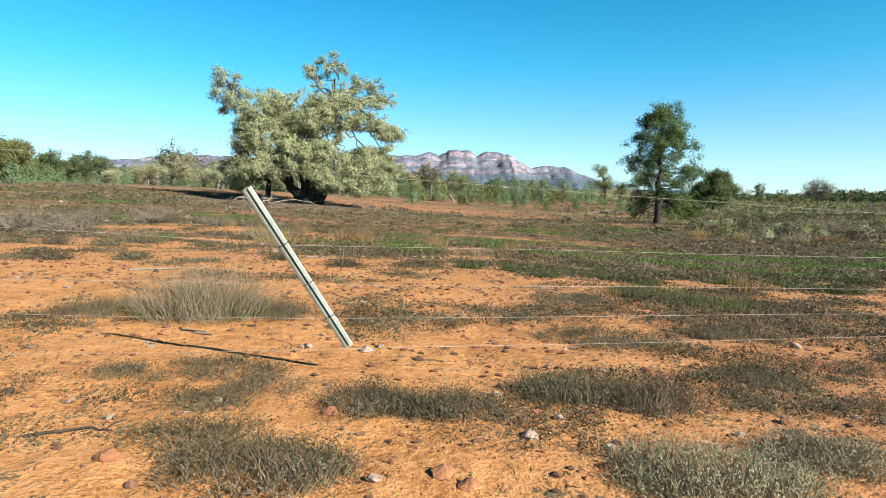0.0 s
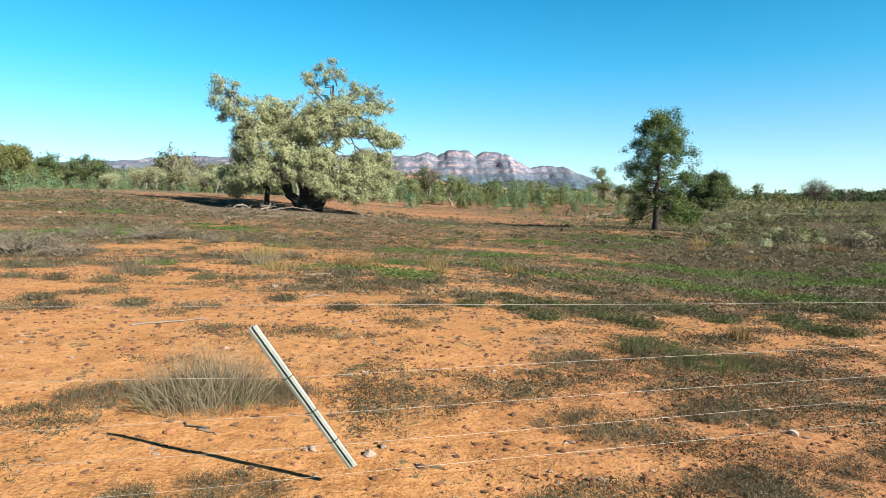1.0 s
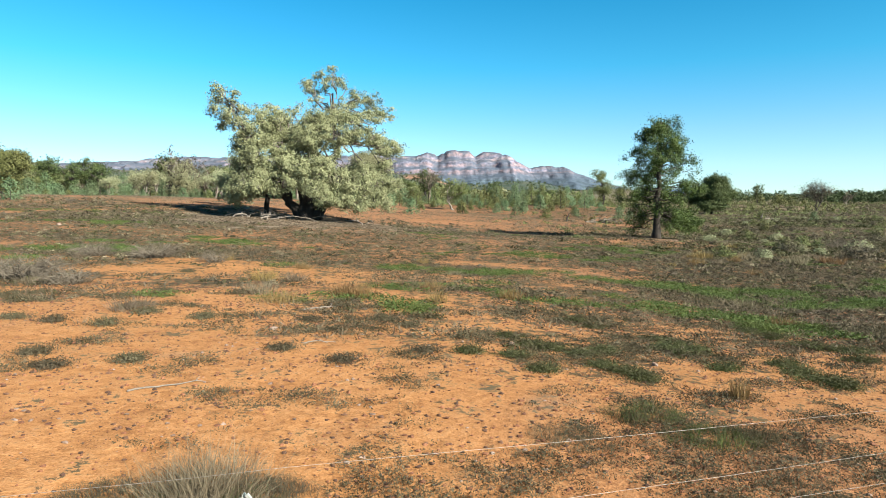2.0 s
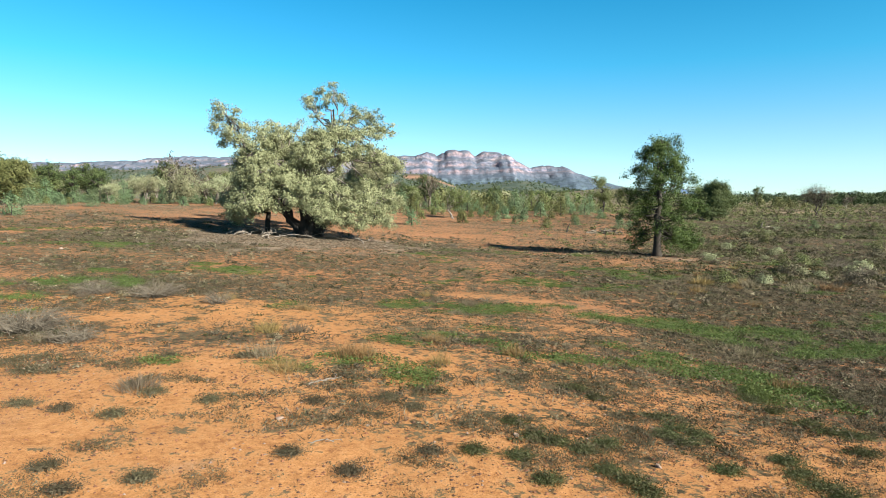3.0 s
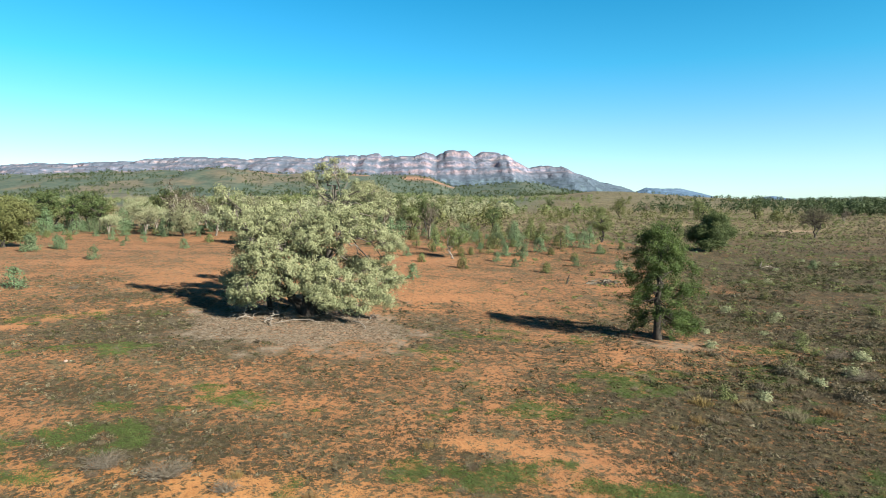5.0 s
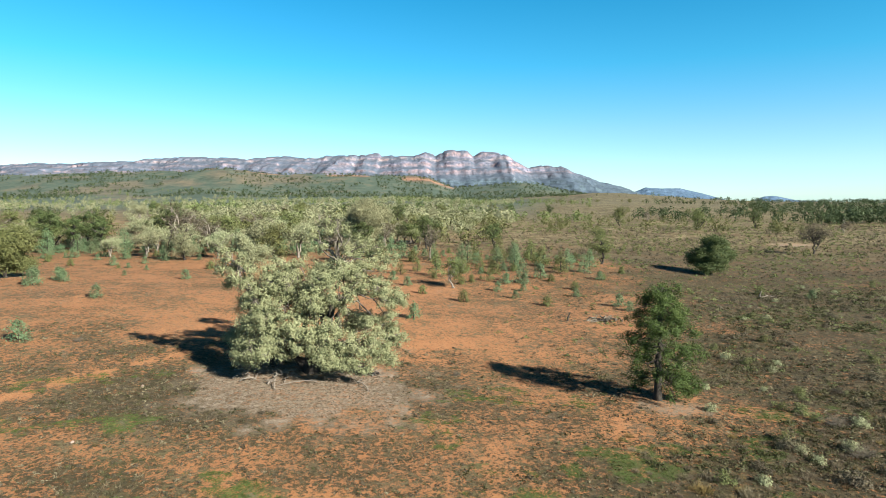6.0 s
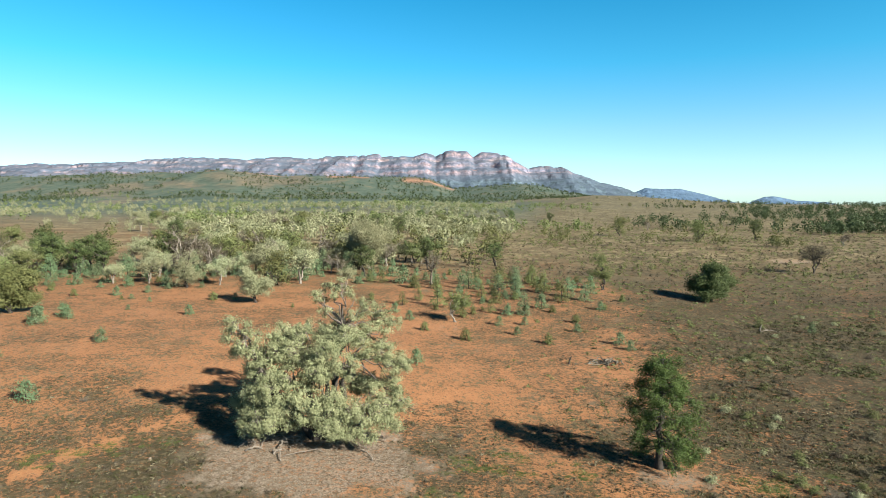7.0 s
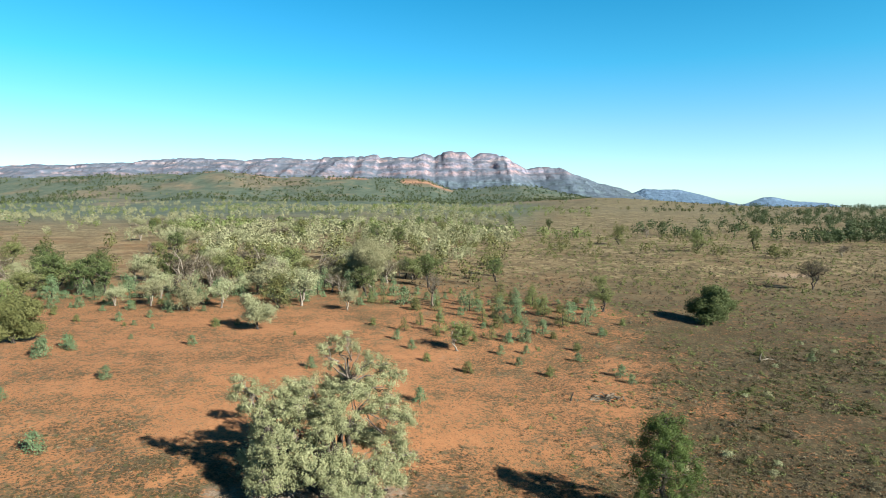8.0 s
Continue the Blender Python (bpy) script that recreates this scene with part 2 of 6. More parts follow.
GUM_LIMB = grainy("gum_limb", (0.0372, 0.0309, 0.0255), (0.0904, 0.0771, 0.0649), (0.1809, 0.1596, 0.1383), 2.5, 0.8, 0.5, 0.02, (1, 1, 0.3))
DEAD_WOOD = grainy("dead_wood", (0.076, 0.0646, 0.0517), (0.1368, 0.1193, 0.0988), (0.2128, 0.19, 0.1634), 6, 0.85, 0.5, 0.01, (1, 1, 0.3))
GREY_WOOD = grainy("grey_wood", (0.0456, 0.038, 0.0274), (0.0912, 0.0783, 0.0578), (0.152, 0.133, 0.1003), 6, 0.85, 0.5, 0.01, (1, 1, 0.3))
STONE = grainy("stone", (0.0988, 0.0646, 0.0456), (0.1596, 0.114, 0.0874), (0.2356, 0.1824, 0.1482), 9, 0.85, 0.5, 0.01)
RED_STONE = grainy("red_stone", (0.0638, 0.0258, 0.0122), (0.1277, 0.0517, 0.0231), (0.2189, 0.095, 0.0438), 9, 0.9, 0.6, 0.01)
CLOD = grainy("earth_clod", (0.0313, 0.0154, 0.0086), (0.0627, 0.0302, 0.0165), (0.114, 0.057, 0.0313), 12, 0.95, 0.6, 0.006)
GALVANISED = grainy("galvanised_steel", (0.1728, 0.216, 0.198), (0.2736, 0.3168, 0.2952), (0.3744, 0.4032, 0.3816), 14, 0.5, 0.15, 0.002, (1, 1, 0.3), 0.45)
WIRE = grainy("fence_wire", (0.0836, 0.076, 0.0684), (0.1672, 0.1558, 0.1406), (0.2736, 0.2622, 0.2432), 12, 0.55, 0.1, 0.001, (1, 1, 1), 0.4)


# ---- the lie of the land ----
SWELLS = [(36, 135, 28, 1.603), (118, 193, 35, -0.543), (4, 58, 18, -0.617), (-22, 45, 14, -0.347), (10, 92, 22, -0.344),
          (-45, 80, 22, 0.381), (20, 80, 16, -0.124), (55, 125, 22, -0.26), (-3, 88, 16, 0.083), (112, 270, 45, 0.712), (5, 12, 4, -0.253), (10, 16, 5, -0.398), (12, 24, 7, -0.402), (30, 58, 13, -0.8), (56, 118, 22, -0.38), (0, 26, 6, -0.135), (-5, 13, 4, 0.083), (-9, 21, 5, 0.2), (17, 48, 6, 0.15), (3, 55, 10, -0.327)]
RIDGE_U = [-2600, -1565, -1364, -1102, -760, -559, -357, -155, -33, 48, 149, 291, 454, 620]
RIDGE_Z = [60, 86, 89, 96, 101, 83, 88, 82, 77, 47, 51, 62, 30, 0]
# the last rise of the plain, beyond which the land falls away: bearing, height, distance
RISE_U, RISE_Z, RISE_Y = [120, 250, 324, 389, 509, 562, 667, 742, 863, 946, 1200], [0, 11, 20, 20, 12, 8.5, 4.0, 3.2, 2.5, 2.4, 2], [1300, 1300, 1300, 1300, 1280, 1255, 1150, 1100, 1050, 900, 900]


def ground_z(x, y):
    x, y = np.asarray(x, float), np.asarray(y, float)
    z = 0.097 - 0.056 * 40 * np.tanh(x / 40) * np.clip(y / 40, 0, 1) - 0.799 * np.exp(-((y - 26) / 16) ** 2)
    z = z - 0.216 * np.clip(x / 6, -1, 1) * np.exp(-((y - 4) / 6) ** 2)
    for a, b, s, h in SWELLS:
        z = z + h * bell(x, y, a, b, s)
    d = np.hypot(x, y)
    near = np.exp(-((d / 40) ** 2))
    z = z + near * (0.035 * (fbm(x * 1.6, y * 1.6, 3, 5) - 0.5) + 0.02 * (fbm(x * 7, y * 7, 2, 8) - 0.5)) * smooth(0.6, 2, d)
    z = z + 0.25 * (fbm(x / 9, y / 9, 3, 3) - 0.5) * smooth(12, 60, d) + 3.0 * (fbm(x / 160, y / 160, 3, 4) - 0.5) * smooth(250, 700, d)
    ahead = smooth(300, 800, y)
    u = x / np.maximum(y, 1) * 2200
    crest = 2200 + 260 * (fbm(u / 500, 0 * u, 2, 21) - 0.5)
    wide = np.where(y < crest, 430, 500)
    z = z + ahead * np.interp(u, RIDGE_U, RIDGE_Z) * np.exp(-((y - crest) / wide) ** 2) * (0.86 + 0.28 * fbm(u / 90, y / 160, 4, 22))
    bearing = x / np.maximum(y, 1)
    brow = np.interp(bearing * 1300, RISE_U, RISE_Y)
    z = z + ahead * np.interp(bearing * 1300, RISE_U, RISE_Z) * np.exp(-((y - brow) / 330) ** 2)
    z = z - (45 * smooth(brow + 60, brow + 1300, y) + 80 * smooth(2200, 4900, y)) * smooth(0.3, 0.42, bearing)
    z = z + 6 * ahead * smooth(-0.5, -0.1, -np.abs(x / np.maximum(y, 1) - 0.05)) * np.exp(-((y - 760) / 160) ** 2)
    return z - 14 * smooth(1500, 3200, y) * smooth(0.25, 0.5, x / np.maximum(y, 1))


# patches of the ground cover: x, y and half their width and depth
BARE_SPOTS = [(-5.8, 21.7, 3.8, 1.2), (-14.9, 22.7, 2.2, 1.0), (-8.9, 18.7, 3.6, 0.9), (-4.3, 12.1, 1.7, 1.6), (-6.9, 10.7, 1.2, 0.8), (1.4, 11.7, 1.5, 1.3), (6.4, 13.0, 1.2, 1.2), (5.9, 20.3, 1.3, 0.9), (1.7, 27.0, 1.5, 0.5), (3.6, 26.4, 1.0, 0.4), (30.2, 57.4, 3.0, 1.4)]
HERB_SPOTS = [(-15.6, 25.9, 4.1, 2.8), (-8.2, 12.7, 1.1, 0.7), (-5.1, 16.2, 2.5, 1.2), (-11.5, 26.3, 3.4, 2.0), (1.4, 17.2, 1.8, 1.4), (9.6, 14.2, 1.6, 1.8), (-23.2, 42.1, 7.1, 3.4), (-23.1, 47.8, 3.4, 3.4), (57.6, 90.0, 14.0, 26.0), (-10.5, 16.4, 1.4, 1.3), (-19.8, 31.6, 5.0, 2.4)]
GREEN_SPOTS = [(-5.8, 13.7, 0.6, 0.5), (-1.4, 12.9, 1.3, 1.3), (4.6, 16.6, 2.9, 1.4), (0.5, 24.1, 2.2, 1.4), (5.0, 24.7, 1.6, 0.7), (7.5, 23.5, 2.2, 0.8), (10.4, 22.1, 2.2, 0.9), (12.9, 20.1, 2.6, 1.3), (7.4, 14.4, 0.5, 0.9), (7.7, 13.1, 0.5, 0.9), (8.0, 11.8, 0.5, 0.7), (-3.2, 13.9, 1.0, 0.7), (15.5, 18.5, 2.5, 1.6)]


def spread_of(x, y, places, wide=1.0):
    return sum(bell(x, y, a, b, c * wide, d * wide) for a, b, c, d in places)


def zones(x, y):
    """Shares of ground cover: dry herbs, green herbs, leaf litter and pale sand."""
    x, y = np.asarray(x, float), np.asarray(y, float)
    n1, n2 = fbm(x / 7, y / 5, 4, 31), fbm(x / 1.6, y / 1.3, 4, 32)
    cover = 0.40 + 0.16 * smooth(19, 28, y) * smooth(-14, 0, x) + 0.1 * smooth(20, 36, y) + 0.38 * smooth(4.5, 10, x) * smooth(8, 13, y) * (1 - smooth(34, 50, y)) + 0.12 * smooth(9, 12, y) * (1 - smooth(20, 26, y)) * smooth(-4, -1, x) - 0.3 * np.exp(-((y - (27.4 - 0.55 * np.clip(x - 3, 0, 16))) / 0.5) ** 2) * smooth(-0.5, 0.5, x) * (1 - smooth(5, 8, x)) - 0.34 * (1 - smooth(3.5, 9, y)) - 0.16 * bell(x, y, -7, 11, 7, 4.5)
    cover = cover - 0.12 * bell(x, y, -8, 27, 7, 3) + 0.18 * bell(x, y, 2.5, 13.5, 3.2, 3.2) + 0.24 * smooth(1.0, 4, x) * smooth(12.5, 15.5, y + 4 * (n1 - 0.5)) * (1 - smooth(19, 25, y))
    bare = smooth(48, 66, y) * (1 - smooth(105, 150, y)) * (1 - smooth(16, 34, x - 0.1 * (y - 60))) * (1 - smooth(70, 100, -x))
    cover = cover - 0.2 * bare + 0.25 * smooth(17, 30, x - 0.15 * (y - 40)) * smooth(24, 50, y) + 0.12 * smooth(130, 200, y)
    cover = cover - 0.15 * bell(x, y, 12, 47, 9, 5) - 0.25 * bell(x, y, 24, 47, 4, 1.2)
    cover = cover + 0.75 * (n1 - 0.5) + 0.5 * (fbm(x / 19, y / 16, 3, 35) - 0.5) - 0.2 * bell(x, y, -8, 31, 6, 1.0) + 0.18 * bell(x, y, -16, 42, 7, 6)
    strip = 1.15 * spread_of(x, y, GREEN_SPOTS, 1.15)
    patches = smooth(0.56, 0.72, fbm(x / 5 + 40, y / 3.5, 3, 33) + 0.1 * smooth(2, 6, x) * (1 - smooth(20, 26, y)) + 0.07 * smooth(-8, -13, x)) * smooth(10, 16, y) * (1 - smooth(44, 60, y)) * 0.8
    patches = patches + 0.5 * smooth(0.55, 0.7, fbm(x / 9 + 9, y / 7, 3, 34)) * smooth(20, 45, x) * smooth(40, 60, y)
    patches = patches + 0.6 * bell(x, y, -15, 25.5, 5, 2.2) * smooth(0.4, 0.6, n2) + 0.4 * bell(x, y, -18, 33, 6, 3) + 0.5 * bell(x, y, -17, 47, 5, 3) + 0.35 * bell(x, y, 115, 190, 35, 14)
    green = np.clip(strip * smooth(0.44, 0.6, n2 + 0.02) + 0.8 * patches * smooth(0.3, 0.6, n2), 0, 1)
    litter = smooth(0.15, 0.6, bell(x, y, -11, 47.5, 8.5, 6.5) + 0.8 * (n2 - 0.5)) + 0.45 * smooth(0.35, 0.8, bell(x, y, 18, 47, 3.6, 2.2) + 0.9 * (n2 - 0.5))
    litter = litter + 0.9 * smooth(0.25, 0.6, bell(x, y, 122, 211, 9, 6) + 0.5 * (n1 - 0.5)) * (y > 150)
    sand = np.clip(1.05 - smooth(9, 34, y) * 0.8 - 0.15 * smooth(45, 90, y) + 0.2 * (n1 - 0.5) - 0.7 * smooth(-0.3, 2.6, x) * (1 - smooth(5, 8.5, y)) - 0.35 * smooth(3, 7, x) * smooth(9, 13, y) * (1 - smooth(20, 30, y)) + 0.9 * bell(x, y, 122, 211, 9, 5), 0, 1)
    cover = cover - 0.7 * bell(x, y, 122, 211, 9, 6) - 0.22 * smooth(0.1, 0.4, -x / np.maximum(y, 1)) * smooth(120, 170, y) + 0.16 * smooth(0.6, 2.6, x) * (1 - smooth(9, 14, y))
    cover = cover - 0.2 * smooth(0.75, 1.05, cover) * smooth(140, 200, y)
    track = np.abs(x + 25.3 + 0.52 * (52.5 - y) - 0.5 * np.sin(y / 4)) < 0.55 + 0.3 * (n2 - 0.5)
    cover = cover - 0.32 * spread_of(x, y, BARE_SPOTS) + 0.5 * spread_of(x, y, HERB_SPOTS) + 0.1 * smooth(11, 14, y) * (1 - smooth(24, 30, y)) * smooth(6, 2, x) - 0.12 * smooth(6, 10, x) * smooth(9, 14, y) * (1 - smooth(40, 60, y)) - 0.12 * bell(x, y, 7, 44, 8, 8) - 0.6 * track * smooth(38, 41, y) * (1 - smooth(52, 58, y)) + 0.12 * smooth(108, 140, y) * smooth(5, -15, x) + 0.14 * smooth(7, 11, x) * smooth(14, 18, y) * (1 - smooth(24, 30, y)) - 0.1 * bell(x, y, 10, 36, 8, 8)
    sand = np.clip(sand + 0.35 * bell(x, y, -8, 21, 7, 4) + 0.25 * spread_of(x, y, BARE_SPOTS[:9], 1.3), 0, 1)
    return np.clip(cover, 0, 1), green, np.clip(litter, 0, 1), sand


def ground_material():
    m, n, l, p = material("red_earth")
    tex = n.new("ShaderNodeTexCoord")
    at = tex.outputs["Object"]

    def attr(name):
        a = n.new("ShaderNodeAttribute")
        a.attribute_name = name
        return a.outputs["Fac"]

    big, mid = noise_node(n, l, 0.4, 5, 0.65, at), noise_node(n, l, 1.9, 7, 0.7, at)
    fine, grit = noise_node(n, l, 9, 6, 0.75, at), noise_node(n, l, 55, 4, 0.7, at)

    def about(node, gain):
        return sums(n, l, "MULTIPLY", sums(n, l, "SUBTRACT", node.outputs["Fac"], 0.5), gain)

    def blend(stops, *terms):
        r = ramp(n, stops)
        total = terms[0]
        for t in terms[1:]:
            total = sums(n, l, "ADD", total, t)
        l.new(sums(n, l, "ADD", total, 0.5, True), r.inputs["Fac"])
        return r.outputs["Color"]

    tone = (about(mid, 1.2), about(fine, 1.5), about(grit, 1.6))
    soil_red = blend([(0.1, (0.13, 0.0587, 0.0285)), (0.5, (0.2207, 0.1069, 0.0522)), (0.9, (0.3074, 0.1639, 0.087))], *tone)
    soil_sand = blend([(0.1, (0.1672, 0.0722, 0.0258)), (0.5, (0.3116, 0.1535, 0.0585)), (0.9, (0.418, 0.228, 0.1026))], *tone)
    soil = mixed(n, l, attr("sand"), soil_red, soil_sand)
    hues = (about(big, 1.3), about(mid, 2.0), about(fine, 2.0), about(grit, 1.0))
    # both herb ramps are darkened to stand for shade between the stems
    brown = blend([(0.05, (0.0047, 0.0038, 0.002)), (0.4, (0.0147, 0.0122, 0.0065)), (0.62, (0.0273, 0.0224, 0.0116)), (0.95, (0.0661, 0.0547, 0.0304))], *hues)
    olive_herb = blend([(0.05, (0.0052, 0.0052, 0.0024)), (0.4, (0.0179, 0.0179, 0.008)), (0.62, (0.0368, 0.0344, 0.016)), (0.95, (0.0872, 0.0777, 0.0438))], *hues)
    patch = noise_node(n, l, 0.09, 5, 0.65, at)
    herb = mixed(n, l, sums(n, l, "ADD", about(patch, 5.0), 0.55, True), brown, olive_herb)
    tufts = blend([(0.05, (0.0426, 0.0353, 0.0194)), (0.5, (0.0912, 0.076, 0.0438)), (0.95, (0.1459, 0.1246, 0.076))], about(fine, 2.0), about(grit, 1.0))
    herb = mixed(n, l, sums(n, l, "MULTIPLY", sums(n, l, "ADD", about(noise_node(n, l, 0.22, 6, 0.75, at), 6.0), 0.1, True), 0.7), herb, tufts)
    flecks = noise_node(n, l, 5.0, 5, 0.75, at)
    herb = mixed(n, l, sums(n, l, "MULTIPLY", sums(n, l, "SUBTRACT", sums(n, l, "MULTIPLY", flecks.outputs["Fac"], 9.0), 4.7, True), 0.75), herb, tufts)
    spread = sums(n, l, "ADD", sums(n, l, "ADD", about(mid, 4.2), about(fine, 3.6)), sums(n, l, "ADD", about(big, 1.8), about(grit, 1.2)))
    mask = sums(n, l, "ADD", sums(n, l, "MULTIPLY", sums(n, l, "ADD", sums(n, l, "SUBTRACT", attr("cover"), 0.54), spread), 5.0), 0.5, True)
    col = mixed(n, l, sums(n, l, "MULTIPLY", mask, 0.95), soil, herb)
    cells = n.new("ShaderNodeTexVoronoi")
    cells.inputs["Scale"].default_value = 2.6
    l.new(at, cells.inputs["Vector"])
    dot = sums(n, l, "SUBTRACT", sums(n, l, "ADD", sums(n, l, "MULTIPLY", attr("cover"), 0.45), about(fine, 1.1)), cells.outputs["Distance"])
    dot = sums(n, l, "MULTIPLY", sums(n, l, "ADD", dot, 0.15), 7.0, True)
    col = mixed(n, l, sums(n, l, "MULTIPLY", dot, 0.85), col, blend([(0.1, (0.0106, 0.0106, 0.0061)), (0.9, (0.0456, 0.0426, 0.0228))], about(grit, 2.0)))
    leaf = blend([(0.05, (0.0128, 0.0207, 0.0053)), (0.5, (0.0368, 0.0551, 0.0137)), (0.95, (0.0798, 0.1017, 0.0319))], about(fine, 2.2), about(grit, 1.2))
    gm = sums(n, l, "ADD", sums(n, l, "MULTIPLY", sums(n, l, "ADD", sums(n, l, "SUBTRACT", attr("green"), 0.48), sums(n, l, "MULTIPLY", spread, 0.6)), 2.6), 0.5, True)
    gm = sums(n, l, "MULTIPLY", gm, sums(n, l, "MULTIPLY", attr("green"), 1.6, True))
    col = mixed(n, l, sums(n, l, "MULTIPLY", gm, 0.75), col, leaf)
    straw = blend([(0.05, (0.0623, 0.0499, 0.0362)), (0.5, (0.1683, 0.1371, 0.1047)), (0.95, (0.2742, 0.2368, 0.1932))], about(fine, 2.2), about(grit, 1.4))
    lm = sums(n, l, "MULTIPLY", sums(n, l, "MULTIPLY", attr("litter"), 1.5, True), sums(n, l, "ADD", sums(n, l, "ADD", about(mid, 4.0), about(fine, 2.0)), 0.75, True))
    col = mixed(n, l, lm, col, straw)
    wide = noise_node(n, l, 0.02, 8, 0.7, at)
    # scrub cover of the far land, its green shifted bluish to paint haze
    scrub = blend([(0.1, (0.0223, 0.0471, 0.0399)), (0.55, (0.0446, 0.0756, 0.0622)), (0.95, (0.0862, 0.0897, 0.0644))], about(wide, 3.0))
    hay = blend([(0.1, (0.0274, 0.0256, 0.0127)), (0.45, (0.0958, 0.0785, 0.042)), (0.6, (0.1322, 0.1049, 0.0575)), (0.92, (0.228, 0.1915, 0.114))], about(big, 2.2), about(mid, 2.2), about(fine, 1.5), about(patch, 1.6))
    col = mixed(n, l, attr("dry"), col, hay)
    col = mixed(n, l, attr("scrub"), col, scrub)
    ochre = blend([(0.1, (0.1216, 0.0646, 0.0456)), (0.5, (0.2432, 0.1254, 0.0798)), (0.9, (0.3192, 0.19, 0.1292))], about(wide, 2.0), about(patch, 2.0))
    col = mixed(n, l, sums(n, l, "MULTIPLY", attr("ochre"), 0.95), col, ochre)
    l.new(col, p.inputs["Base Color"])
    p.inputs["Roughness"].default_value = 0.95
    p.inputs["Specular IOR Level"].default_value = 0.15
    h = sums(n, l, "ADD", sums(n, l, "MULTIPLY", fine.outputs["Fac"], 0.45), sums(n, l, "ADD", sums(n, l, "MULTIPLY", grit.outputs["Fac"], 0.16), sums(n, l, "MULTIPLY", mid.outputs["Fac"], 0.7)))
    bumped(n, l, p, h, 0.85, 0.06)
    return m


def build_ground():
    rings = np.concatenate([[0.0], 0.25 * np.exp(np.linspace(0, math.log(4950 / 0.25), 350))])
    az = np.concatenate([np.linspace(-45, 45, 260), np.linspace(45, 315, 55)[1:-1]])
    az = np.radians(az)
    r, a = np.meshgrid(rings[1:], az, indexing="ij")
    x, y = r * np.sin(a), r * np.cos(a)
    z = ground_z(x, y)
    k = len(az)
    v = np.concatenate([[[0, 0, float(ground_z(0, 0))]], np.stack([x, y, z], -1).reshape(-1, 3)])
    i, j = np.arange(len(rings) - 2)[:, None] * k + 1, np.arange(k)
    quads = np.stack([i + j, i + (j + 1) % k, i + k + (j + 1) % k, i + k + j], -1).reshape(-1, 4)
    tris = np.stack([np.zeros(k, int), 1 + (j + 1) % k, 1 + j], -1)
    me = mesh_of("ground", v, quads, tris, True)
    cover, green, litter, sand = zones(v[:, 0], v[:, 1])
    # share of the haze-tinted scrub colour, growing with distance
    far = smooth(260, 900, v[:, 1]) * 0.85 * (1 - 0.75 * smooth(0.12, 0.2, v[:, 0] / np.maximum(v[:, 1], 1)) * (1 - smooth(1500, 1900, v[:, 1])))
    dry = np.maximum(smooth(120, 240, v[:, 1]), 0.85 * smooth(112, 165, v[:, 1]) * smooth(10, -20, v[:, 0])) * np.clip(0.25 + 1.1 * fbm(v[:, 0] / 30, v[:, 1] / 24, 4, 36), 0, 0.85) * (1 - 0.6 * smooth(0.1, 0.0, v[:, 0] / np.maximum(v[:, 1], 1)) * (1 - smooth(140, 200, v[:, 1])))
    slope = v[:, 0] / np.maximum(v[:, 1], 1)
    ochre = np.exp(-((v[:, 1] - 2130) / 50) ** 2) * smooth(-0.44, -0.36, slope) * (1 - smooth(0.0, 0.06, slope)) * smooth(0.36, 0.5, fbm(slope * 24, 0 * slope, 3, 38)) + 0.2 * smooth(0.6, 0.7, fbm(v[:, 0] / 150, v[:, 1] / 150, 3, 39)) * smooth(1100, 1300, v[:, 1])
    dry = dry * (1 - bell(v[:, 0], v[:, 1], 122, 211, 9, 6))
    cover = cover - 0.2 * (1 - smooth(8, 13, v[:, 1]))
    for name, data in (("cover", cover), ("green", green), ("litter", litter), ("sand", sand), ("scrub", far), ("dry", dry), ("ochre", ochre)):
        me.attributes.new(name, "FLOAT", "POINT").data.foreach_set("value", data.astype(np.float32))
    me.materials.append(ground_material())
    tagged(new("ground", me), "red sandy earth with dry herbs and green strips", "ground", kind="structure")


build_ground()


